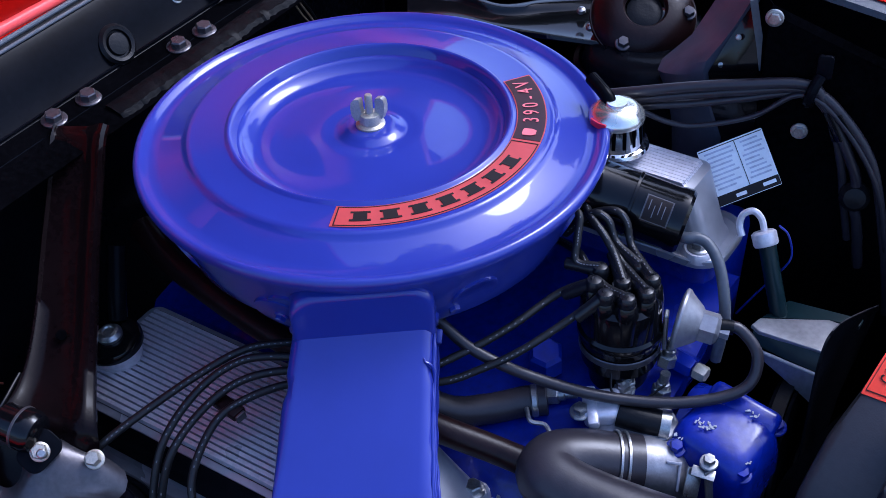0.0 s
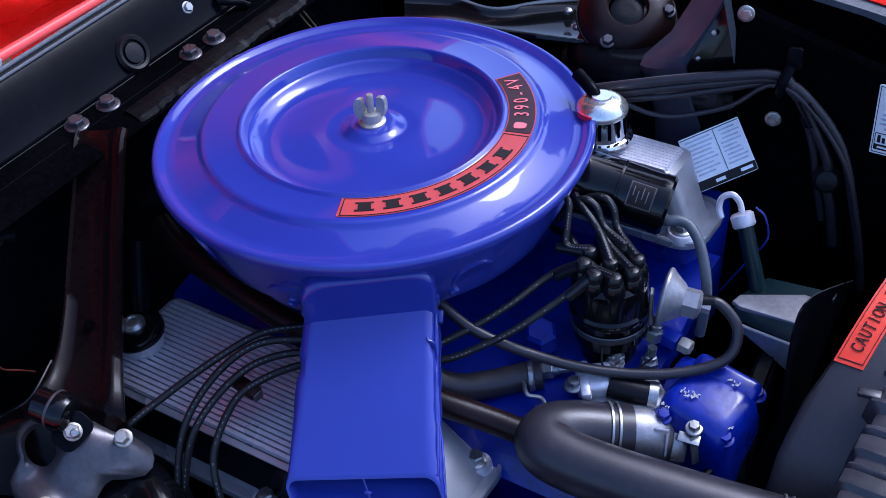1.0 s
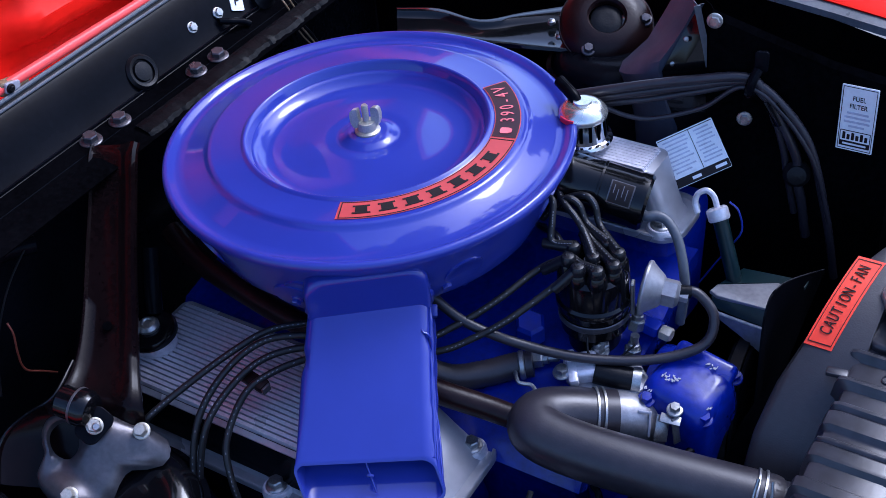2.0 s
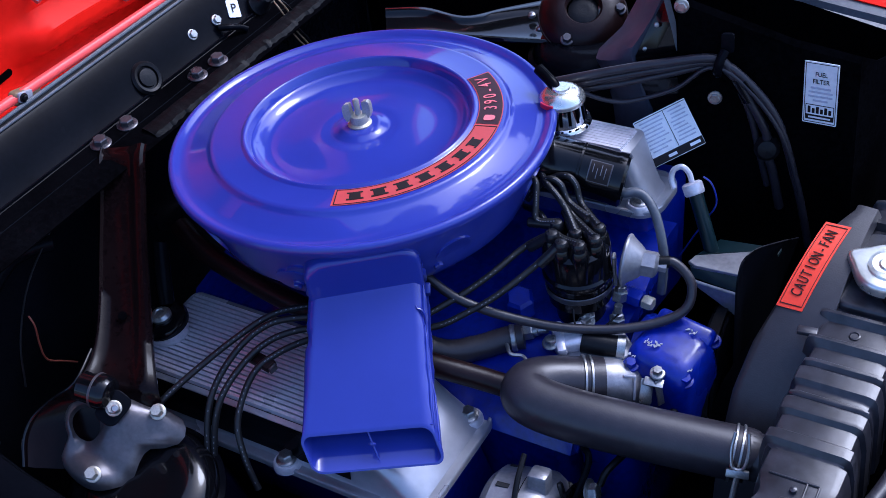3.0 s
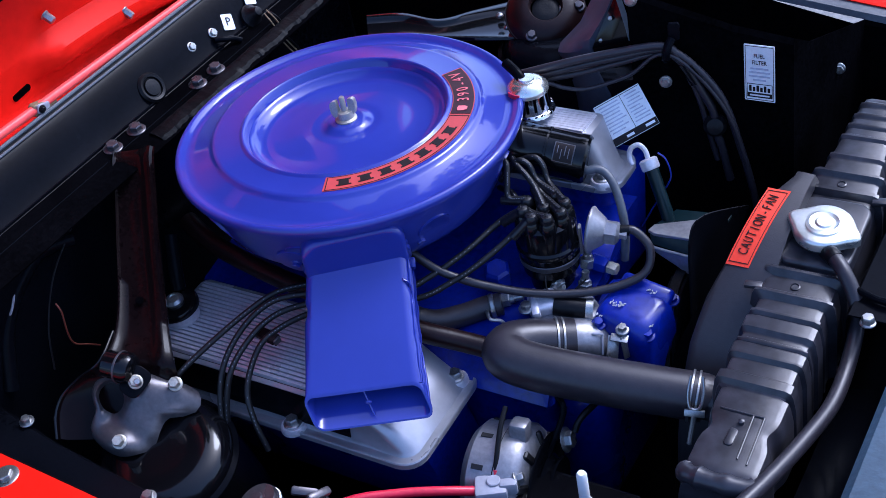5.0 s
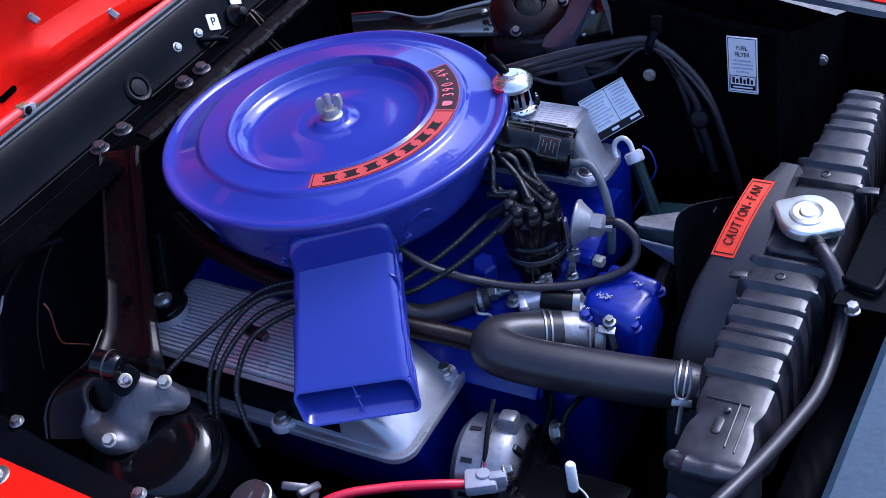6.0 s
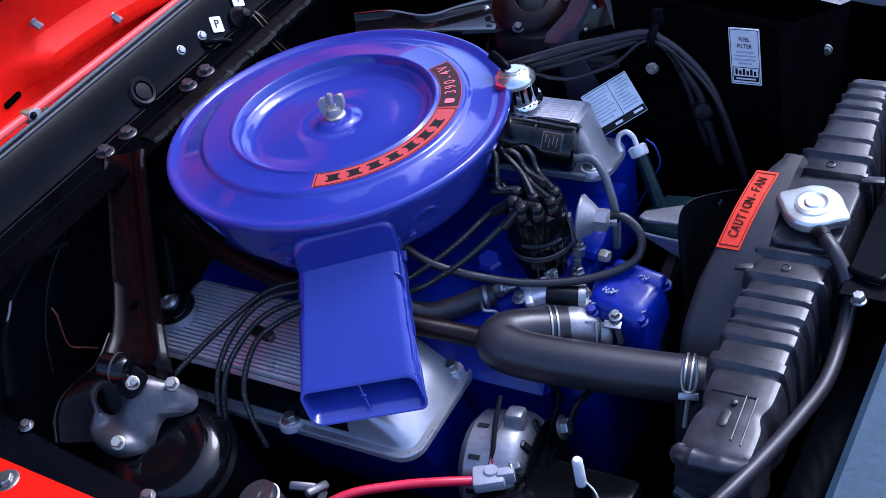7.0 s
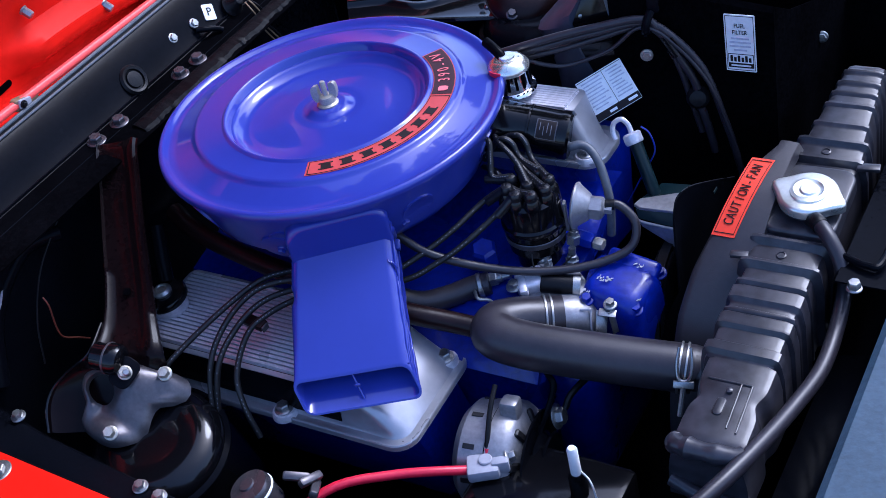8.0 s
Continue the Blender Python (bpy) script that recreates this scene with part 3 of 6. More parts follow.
OUT = Vector((0.6, -0.8, 0.0))
collar = []
for reach, grow in ((0.150, 0.0), (0.196, 0.0), (0.2035, -0.0005), (0.2065, -0.003), (0.2078, -0.007), (0.2080, -0.012)):
    c = SIDE * -0.0150 + OUT * reach + Vector((0, 0, 0.884))
    collar.append([c + SIDE * x + Vector((0, 0, 1)) * z for x, z in outline(0.118 + grow, 0.074 + grow, 0.020, 8)])
part("collar", rings(bmesh.new(), collar), BLUE, snorkel, "upright collar between pan and duct", 50)
edge = [(f, TOP0.lerp(TOP1, f) + SIDE * (0.0585 + 0.0085 * f) + DOWN * (0.036 + 0.0012 * math.sin(f * 17))) for f in [0.10 + 0.055 * q for q in range(17)]]
part("seam", sheet([[p, p + SIDE * (0.0034 + 0.0006 * math.sin(31 * f)) - DOWN * 0.0010] for f, p in edge], 0.0014), BLUE, snorkel, "folded side seam")

def on_duct(f, u, v, lift=0.0):
    """A point on the duct's far flank: u across from its middle, v down from its top, in metres."""
    d = DOWN.lerp(MOUTH, max(0.0, (f - 0.5) * 2)).normalized()
    acr = SIDE.lerp(ACROSS1.normalized(), min(max(f, 0), 1)).normalized()
    w = 0.1180 + 0.0142 * max(0.0, f - 0.06)
    return TOP0.lerp(TOP1, f) + acr * (w / 2 * u + lift) + d * v


# pressed creases down the battered flank, and the hooked dent over the shoulder
random.seed(21)
for f0, f1, v0, v1, r in ((0.10, 0.30, 0.0060, 0.0068, 0.0014), (0.11, 0.29, 0.0095, 0.0100, 0.0010), (0.36, 0.96, 0.0062, 0.0070, 0.0014), (0.40, 0.96, 0.0098, 0.0104, 0.0012), (0.28, 0.62, 0.0120, 0.0190, 0.0011), (0.62, 0.97, 0.0215, 0.0230, 0.0010), (0.14, 0.34, 0.0245, 0.0250, 0.0012)):
    n = max(5, int((f1 - f0) * 26))
    path = [on_duct(f0 + (f1 - f0) * q / n, 0.985 if v0 < 0.008 else 1.0, v0 + (v1 - v0) * q / n + random.uniform(-0.0007, 0.0007), random.uniform(0.0000, 0.0008)) for q in range(n + 1)]
    part("crease", tube(path, r * 1.5, 12, 3, swell=lambda i, k: 0.35 + 0.65 * math.sin(math.pi * min(1.0, max(0.0, i / max(k, 1))))), BLUE, snorkel)
part("dent_lip", tube([on_duct(0.235, 0.86, -0.0006), on_duct(0.255, 0.88, -0.0003), on_duct(0.27, 0.95, 0.0012), on_duct(0.30, 0.99, 0.0060), on_duct(0.35, 1.0, 0.0110), on_duct(0.42, 1.0, 0.0145)], 0.0013, 10, 5, swell=lambda i, k: 0.4 + 0.6 * math.sin(math.pi * i / max(k, 1))), BLUE, snorkel, "hooked dent in the shoulder")
part("seam_end", box(axis(edge[0][1] + SIDE * 0.003 - DOWN * 0.006, ALONG, SIDE), 0.006, 0.014, 0.012, 0.0015), BLUE, snorkel)


# ---- engine ----
engine = thing("engine_block", (0.05, -0.02, 0.4), "blue-painted V8 engine block with intake manifold and front cover", "engine")
bm = box(pose(0.03, 0.0, 0.56), 0.50, 0.24, 0.34, 0.02)
part("block", bm, ENGINE_BLUE, engine)
bm = sheet([[(x, -0.15, 0.70), (x, -0.125, 0.738), (x, -0.06, 0.752), (x, 0.03, 0.765), (x, 0.10, 0.80), (x, 0.13, 0.80)] for x in (-0.20, 0.0, 0.15, 0.28, 0.315)], 0.02)
part("intake_manifold", bm, ENGINE_BLUE, engine, "blue cast intake manifold")
bm = box(pose(0.02, -0.175, 0.60, 15), 0.36, 0.10, 0.16, 0.012)
part("cylinder_head", bm, ENGINE_BLUE, engine)
bm = box(pose(0.13, 0.15, 0.745, -8), 0.33, 0.115, 0.16, 0.014)
part("cylinder_head", bm, ENGINE_BLUE, engine)
bm = box(pose(0.315, 0.0, 0.56), 0.07, 0.18, 0.20, 0.03, 4)
part("front_cover", bm, ENGINE_BLUE, engine, "blue front cover")
bm = lathe([(0.048, -0.03), (0.050, 0.0), (0.046, 0.02), (0.030, 0.028), (0.028, 0.05)], axis((0.352, 0.010, 0.705), (1, 0.0, 0)), 28)
part("water_pump", bm, ENGINE_BLUE, engine, "blue water pump")
loops = []
for z, w, d, r in ((0.66, 0.080, 0.074, 0.014), (0.735, 0.079, 0.072, 0.014), (0.752, 0.076, 0.069, 0.015), (0.761, 0.070, 0.062, 0.015), (0.766, 0.061, 0.052, 0.014), (0.7675, 0.046, 0.036, 0.012)):
    loops.append([axis((0.371, -0.021, z), (0.10, -0.12, 1), (0.97, -0.20, 0)) @ Vector((x, y, 0)) for x, y in outline(w, d, r, 5)])
part("pump_body", rings(bmesh.new(), loops), ENGINE_BLUE, engine, "blue cast pump body with chipped paint", 50)
part("pump_rib", box(axis((0.374, 0.010, 0.757), (0.15, -0.35, 1), (0.97, -0.10, 0)), 0.066, 0.026, 0.030, 0.007, 3), ENGINE_BLUE, engine, "raised ledge of the blue casting")
part("hex_fitting", lathe([(0.0095, -0.014), (0.0105, -0.012), (0.0105, 0.008), (0.0085, 0.011)], axis((0.311, 0.0215, 0.778), (0.95, -0.12, -0.05)), 6), ENGINE_BLUE, engine, "blue-painted hexagon fitting")
part("fitting_nut", lathe([(0.0070, -0.004), (0.0080, -0.003), (0.0080, 0.006), (0.0065, 0.008)], axis((0.327, 0.019, 0.777), (0.95, -0.12, -0.05)), 6), NUT, engine, "dull brass nut")
part("plug", lathe([(0.0165, -0.01), (0.0165, 0.014), (0.013, 0.018)], axis((0.203, -0.036, 0.776), (0.15, -0.25, 1)), 6), ENGINE_BLUE, engine, "large blue hexagon plug")
for p in ((0.398, -0.046, 0.746), (0.340, -0.052, 0.752), (0.404, 0.014, 0.752)):
    part("bolt", hexbolt(axis(p, (0.2, -0.3, 1)), 0.006, 0.009), ENGINE_BLUE, engine)
random.seed(11)
bm = bmesh.new()
for k in range(90):
    c, spread = random.choice((((0.356, -0.030, 0.7698), 0.006), ((0.356, -0.030, 0.7698), 0.009), ((0.385, 0.000, 0.7715), 0.006), ((0.340, -0.046, 0.762), 0.005), ((0.398, -0.040, 0.7575), 0.004)))
    a, r = random.uniform(0, 6.28), spread * random.uniform(0.6, 1.1)
    p = Vector(c) + Vector((r * math.cos(a), 0.7 * r * math.sin(a), random.uniform(-0.0006, 0.0002) - 0.15 * r * math.sin(a)))
    box(axis(p, (0.1, -0.2, 1)) @ pose(0, 0, 0, 0, 0, random.uniform(0, 180)), random.uniform(0.0010, 0.0032), random.uniform(0.0006, 0.0016), 0.0008, 0, 1, bm)
tagged(part("paint_chip", bm, PALE, engine, "pale chips in the blue paint"), kind="stuff")


def valve_cover(name, m, flange, top, h, ribs, bolts, label):
    """A finned cast cover; x runs along the engine, the flange lies at z = 0. flange and top: x0, x1, y0, y1."""
    ob = thing(name, m.translation, label, "valve cover", "valve covers")

    def ring(f, t, grow, z, r):
        q = [a + (b - a) * t for a, b in zip(flange, top)]
        cx, cy = (q[0] + q[1]) / 2, (q[2] + q[3]) / 2
        return [m @ Vector((cx + x, cy + y, z)) for x, y in outline(q[1] - q[0] + grow, q[3] - q[2] + grow, r, 6)]

    loops = [ring(0, 0, 0, 0, 0.028), ring(0, 0, 0, 0.007, 0.028), ring(0, 0, -0.002, 0.0085, 0.027), ring(0, 0, -0.007, 0.0085, 0.025), ring(0, 0, -0.010, 0.0050, 0.024), ring(0, 0, -0.024, 0.0050, 0.020), ring(0, 0, -0.030, 0.009, 0.018),
             ring(0, 0.30, -0.020, h * 0.42, 0.016), ring(0, 0.62, -0.008, h * 0.72, 0.013), ring(0, 0.92, 0.006, h * 0.92, 0.011), ring(0, 1, 0.004, h - 0.004, 0.010), ring(0, 1, -0.002, h - 0.003, 0.008), ring(0, 1, -0.006, h - 0.0072, 0.006)]
    # cover body darker than its fins: dark reflections are put into the colour
    part("cover", rings(bmesh.new(), loops), SHADED_ALU, ob, "cast aluminium cover with a smooth sloping end", 30)
    part("recess", slab([(top[0] + 0.004, top[2] + 0.004), (top[1] - 0.004, top[2] + 0.004), (top[1] - 0.004, top[3] - 0.004), (top[0] + 0.004, top[3] - 0.004)], m @ pose(0, 0, h - 0.0062), 0.004), RECESS, ob, "dark recess between the fins")
    # thin black sheet over the near side, from flange to fins
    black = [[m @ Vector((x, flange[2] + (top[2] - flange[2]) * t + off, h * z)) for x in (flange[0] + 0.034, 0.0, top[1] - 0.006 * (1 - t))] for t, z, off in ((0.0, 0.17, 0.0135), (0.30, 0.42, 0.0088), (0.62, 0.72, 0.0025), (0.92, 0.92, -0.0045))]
    part("side_sheet", sheet(black, 0.0008), BLACK, ob, "black side below the fins")
    for k in range(ribs):
        y = top[2] + 0.006 + (top[3] - top[2] - 0.012) * k / (ribs - 1)
        w = 0.0020
        rib = slab([(top[0] + 0.004, y - w), (top[1] - 0.004, y - w), (top[1] - 0.002, y), (top[1] - 0.004, y + w), (top[0] + 0.004, y + w)], m @ pose(0, 0, h), 0.006, 0.0006)
        part("rib", rib, ALU, ob)
        nose = slab([(0, -w), (0.012, -w), (0.012, w), (0, w)], m @ axis((top[1] - 0.004, y, h), (0.75, 0, 0.66), (0.66, 0, -0.75)), 0.005, 0.0005)
        part("rib_end", nose, ALU, ob)
    for x, y in bolts:
        part("boss", lathe([(0.016, 0.004), (0.015, 0.010), (0.0135, 0.0125), (0.003, 0.0125)], m @ pose(x, y, 0), 24), ALU, ob)
        part("bolt", hexbolt(m @ pose(x, y, 0.0125), 0.008, 0.009, 1.4), STEEL, ob, "plated cover bolt")
    return ob


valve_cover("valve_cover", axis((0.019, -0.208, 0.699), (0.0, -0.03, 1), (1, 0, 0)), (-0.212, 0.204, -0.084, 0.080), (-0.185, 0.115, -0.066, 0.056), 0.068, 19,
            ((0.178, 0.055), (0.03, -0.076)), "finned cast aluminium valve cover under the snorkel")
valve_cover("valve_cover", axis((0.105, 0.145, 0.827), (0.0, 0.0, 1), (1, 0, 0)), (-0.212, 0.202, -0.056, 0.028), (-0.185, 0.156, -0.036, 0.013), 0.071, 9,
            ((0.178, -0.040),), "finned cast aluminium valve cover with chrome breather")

# oil filler on the rear of the near cover
filler = thing("oil_filler_cap", (-0.149, -0.223, 0.768), "black oil filler cap on the finned valve cover", "filler cap")
m = axis((-0.149, -0.223, 0.770), (0, -0.12, 1))
part("neck", lathe([(0.022, -0.008), (0.0235, 0.004), (0.0235, 0.012), (0.020, 0.016)], m, 32), ALU, filler)
part("cap", lathe([(0.0265, 0.012), (0.0285, 0.014), (0.0285, 0.019), (0.0265, 0.022), (0.018, 0.0235), (0.010, 0.0235)], m, 32), PLASTIC, filler, "black cap")
part("screw", lathe([(0.0115, 0.023), (0.012, 0.027), (0.009, 0.0305), (0.006, 0.031), (0.005, 0.0295)], m, 20), STEEL, filler, "plated centre screw")
part("pipe", tube([m @ Vector((-0.010, 0.020, 0.022)), m @ Vector((-0.016, 0.034, 0.045)), m @ Vector((-0.028, 0.06, 0.075))], 0.0095, 14), BLACK, filler, "black rubber pipe")

# chrome breather cap on the far cover
breather = thing("breather_cap", (0.187, 0.131, 0.898), "chrome oil breather cap with a red label", "breather cap")
m = axis((0.183, 0.128, 0.906), (0.0, 0.0, 1))
part("base", lathe([(0.0300, 0.0), (0.0312, 0.002), (0.0300, 0.005), (0.0265, 0.006), (0.0255, 0.012), (0.0238, 0.030)], m, 40, last=False), CHROME, breather)
for k in range(16):
    a = 22.5 * k
    part("flute", box(m @ pose(0.0246 * math.cos(radians(a)), 0.0246 * math.sin(radians(a)), 0.019, 0, -4, a), 0.0022, 0.0036, 0.018, 0.0006, 1), MATT_BLACK, breather)
part("dome", lathe([(0.0225, 0.028), (0.0255, 0.029), (0.0260, 0.032), (0.0255, 0.035), (0.0200, 0.041), (0.0150, 0.044), (0.010, 0.0445), (0.0095, 0.047)], m, 40, first=False), PLATED, breather, "bright plated dome")
part("label", sector(0.0250, 0.0264, -125, -85, 0, 0.006), RED_CABLE, breather, "small red label").matrix_basis = m @ pose(0, 0, 0.0365)
part("pipe", tube([m @ Vector((-0.006, 0.0, 0.042)), m @ Vector((-0.014, 0.004, 0.048)), m @ Vector((-0.034, 0.014, 0.054))], 0.0065, 12), BLACK, breather)

# ignition coil: a black can with a printed band
coil = thing("ignition_coil", (0.245, 0.072, 0.875), "black ignition coil beside the finned valve cover", "ignition coil")
A, B = Vector((0.182, 0.074, 0.893)), Vector((0.273, 0.094, 0.872))
m = axis(A, B - A, (0, 0, 1))
n = (B - A).length
part("can", lathe([(0.022, 0.0), (0.0285, 0.004), (0.029, n - 0.014), (0.030, n - 0.011), (0.030, n - 0.003), (0.0275, n), (0.025, n - 0.0015), (0.004, n - 0.0015)], m, 40), GLOSS_BLACK, coil)
part("crimp", lathe([(0.0292, n * 0.45), (0.0298, n * 0.455), (0.0298, n * 0.48), (0.0292, n * 0.485)], m, 40, first=False, last=False), PLASTIC, coil)
side = m.to_3x3().inverted() @ Vector((0.3, -0.9, 0.9))
mid_a = math.degrees(math.atan2(side.y, side.x))
panel = part("printed_panel", sector(0.0291, 0.0296, mid_a - 20, mid_a + 27, n * 0.84, n * 0.26, 16), BRACKET, coil, "small printed panel with a pale frame")
panel.matrix_basis = m
field = part("panel_field", sector(0.0295, 0.0298, mid_a - 18, mid_a + 25, n * 0.826, n * 0.232, 16), INK, coil)
field.matrix_basis = m
for k, (a0, a1) in enumerate(((-12, 6), (-4, 18), (-13, 10), (-8, 15))):
    line = part("print_bar", sector(0.0297, 0.0300, mid_a + a0, mid_a + a1, n * (0.635 + 0.047 * k), 0.0008, 10), PRINT, coil)
    line.matrix_basis = m

# distributor: body, cap with its towers, clip, vacuum can
dist = thing("distributor", (0.252, 0.004, 0.752), "black distributor with plug leads and a silver vacuum can", "distributor")
DC = Vector((0.258, 0.000, 0.0))
m = Matrix.Translation(DC)
part("body", lathe([(0.026, 0.745), (0.028, 0.776), (0.034, 0.782), (0.0355, 0.806), (0.037, 0.812)], m, 40), PLASTIC, dist, "black cast body")
part("clamp_band", lathe([(0.0358, 0.795), (0.0366, 0.796), (0.0368, 0.802), (0.0360, 0.803)], m, 40, first=False, last=False), BRACKET, dist)
cap = part("cap", lathe([(0.0375, 0.8115), (0.0385, 0.814), (0.0385, 0.819), (0.0362, 0.822), (0.0352, 0.845), (0.0342, 0.850), (0.030, 0.854), (0.012, 0.855)], m, 48), PLASTIC, dist, "glossy black cap", 30)
posts = []
for k in range(8):
    a = radians(-100 + 45 * k)
    p = DC + Vector((0.0245 * math.cos(a), 0.0245 * math.sin(a), 0.824))
    posts.append(p + Vector((0, 0, 0.040)))
    part("post", lathe([(0.0125, 0), (0.0120, 0.024), (0.0105, 0.034), (0.0085, 0.038)], axis(p), 18), PLASTIC, cap)
part("post", lathe([(0.0115, 0.84), (0.011, 0.860), (0.009, 0.864)], m, 18), PLASTIC, cap)
part("clip", box(pose(0.296, 0.010, 0.820, 0, 0, 20), 0.004, 0.010, 0.040, 0.001, 1), STEEL, dist, "spring clip")
can = Vector((0.306, 0.020, 0.829))
way = Vector((0.86, 0.18, -0.10)).normalized()
m = axis(can, way)
vac = part("vacuum_can", lathe([(0.022, -0.004), (0.0268, -0.0025), (0.0278, -0.001), (0.0276, 0.001), (0.0245, 0.004), (0.0165, 0.015), (0.0140, 0.017)], m, 40), DULL_ALU, dist, "silver vacuum advance can")
part("hexagon", lathe([(0.0145, 0.015), (0.0145, 0.030), (0.011, 0.033), (0.006, 0.034), (0.006, 0.042)], m, 6), DULL_ALU, vac)
part("pickup_wire", tube([(0.268, -0.036, 0.792), (0.276, -0.046, 0.780), (0.296, -0.040, 0.774), (0.312, -0.018, 0.785)], 0.0012, 6), RUBBER, dist)


def lead(pts, boot0=True, boot1=False, name="plug_lead", r=0.0036, label="black spark plug lead"):
    """A plug lead with pale print along it and a rubber boot at its end."""
    ob = thing(name, pts[0], label, "ignition lead", "plug leads")
    part("cable", tube(pts, r, 12, 7), LEAD, ob)
    path = curve(pts, 16)
    n = 0
    while n + 3 < len(path):
        mid, ahead = path[n + 1], (path[n + 2] - path[n]).normalized()
        top = Vector((0.45, -0.55, 0.70))
        top = (top - ahead * top.dot(ahead)).normalized()
        part("print_bar", box(axis(mid + top * (r * 0.97), top, ahead), 0.0020, 0.0010, 0.0003, 0, 1), PRINT, ob)
        n += 2 if n % 23 < 14 else 7
    if boot0:
        p, q = Vector(pts[0]), Vector(pts[1])
        d = (q - p).normalized()
        p = p - Vector((0, 0, 0.004))
        part("boot", lathe([(0.0078, -0.008), (0.0082, -0.001), (0.0078, 0.002), (0.0062, 0.0048), (0.0025, 0.006)], axis(p, (0, 0, 1)), 18, bm=tube([p, p + d * 0.008, p + d * 0.017], 0.0068, 14, 3, swell=lambda i, k: 1 - 0.15 * i / k)), BOOT, ob, "grey rubber boot")
        part("boot_sleeve", tube([p + d * 0.014, p + d * 0.023, p + d * 0.032], 0.0056, 12, 4, swell=lambda i, k: 1.06 if i % 2 else 0.94), BOOT, ob)
    return ob


def above(k, dz=0.006):
    return posts[k] + Vector((0, 0, dz))


lead([above(7), (0.208, -0.022, 0.848), (0.186, -0.066, 0.834), (0.160, -0.106, 0.822), (0.130, -0.140, 0.815), (0.07, -0.175, 0.822)])
lead([above(0), (0.230, -0.044, 0.844), (0.204, -0.082, 0.826), (0.180, -0.107, 0.814), (0.155, -0.130, 0.806), (0.110, -0.160, 0.806), (0.06, -0.18, 0.812)])
lead([above(1), (0.244, -0.006, 0.860), (0.222, 0.004, 0.866), (0.205, 0.02, 0.862), (0.17, 0.05, 0.84)])
lead([above(2), (0.250, 0.020, 0.866), (0.230, 0.028, 0.876), (0.214, 0.040, 0.880), (0.17, 0.06, 0.86)])
lead([above(3), (0.246, 0.040, 0.872), (0.236, 0.048, 0.890), (0.222, 0.050, 0.896), (0.19, 0.05, 0.88)])
lead([above(4), (0.234, 0.034, 0.876), (0.222, 0.040, 0.892), (0.205, 0.04, 0.893), (0.18, 0.04, 0.86)])
lead([above(6), (0.212, 0.002, 0.868), (0.207, 0.012, 0.884), (0.202, 0.024, 0.900), (0.19, 0.03, 0.90)])
lead([DC + Vector((0, 0, 0.868)), (0.240, 0.018, 0.876), (0.226, 0.026, 0.886), (0.208, 0.036, 0.892), (0.186, 0.06, 0.890)], name="coil_lead", label="black coil lead to the distributor cap")

# leads that fall over the near valve cover
lead([(0.06, -0.178, 0.822), (0.036, -0.188, 0.826), (0.003, -0.214, 0.826), (-0.016, -0.252, 0.812), (-0.022, -0.296, 0.784), (-0.018, -0.325, 0.735), (-0.01, -0.33, 0.70)], False)
lead([(0.07, -0.182, 0.814), (0.040, -0.196, 0.818), (0.012, -0.224, 0.816), (-0.004, -0.258, 0.804), (-0.010, -0.298, 0.782), (-0.012, -0.322, 0.735), (-0.01, -0.33, 0.70)], False)
lead([(0.07, -0.186, 0.808), (0.046, -0.202, 0.810), (0.022, -0.232, 0.806), (0.010, -0.262, 0.797), (0.012, -0.300, 0.768), (0.026, -0.318, 0.735), (0.04, -0.325, 0.70)], False)
lead([(0.03, -0.170, 0.826), (0.000, -0.200, 0.828), (-0.022, -0.240, 0.820), (-0.045, -0.290, 0.805), (-0.062, -0.325, 0.790), (-0.075, -0.34, 0.77)], False)
clip = thing("lead_clip", (0.004, -0.245, 0.800), "dark red plastic lead clip on the valve cover", "clip")
part("holder", box(axis((0.008, -0.243, 0.800), (0, -0.1, 1), (1, -0.15, 0)), 0.034, 0.014, 0.008, 0.002), BROWN, clip)
part("prong", box(axis((0.027, -0.247, 0.800), (0, -0.1, 1), (1, -0.15, 0)), 0.003, 0.010, 0.008, 0.001), BRACKET, clip)


# ---- cooling, fuel and vacuum pipes ----
hose = thing("radiator_hose", (0.40, -0.12, 0.72), "thick black upper radiator hose with wire clamps", "hose")
part("hose", tube([(0.316, -0.072, 0.735), (0.298, -0.084, 0.739), (0.274, -0.102, 0.747), (0.260, -0.122, 0.754), (0.268, -0.141, 0.757), (0.310, -0.141, 0.752), (0.390, -0.125, 0.742), (0.474, -0.104, 0.731), (0.486, -0.101, 0.729)], 0.0275, 24, 6), HOSE, hose)
for p, q in (((0.474, -0.104, 0.731), (0.486, -0.101, 0.729)), ((0.300, -0.0825, 0.7385), (0.306, -0.0785, 0.737))):
    p, q = Vector(p), Vector(q)
    m = axis(p, q - p, (0, 0, 1))
    grip = part("clamp", lathe([(0.0283, -0.004), (0.0293, -0.0035), (0.0293, -0.0015), (0.0283, -0.001)], m, 40, first=False, last=False), STEEL, hose, "double wire hose clamp")
    part("wire", lathe([(0.0283, 0.003), (0.0293, 0.0035), (0.0293, 0.0055), (0.0283, 0.006)], m, 40, first=False, last=False), STEEL, grip)
p = Vector((0.478, -0.103, 0.730))
m = axis(p + Vector((0.008, -0.024, 0.016)), (0.3, -0.8, 0.5), (0, 0.3, 1))
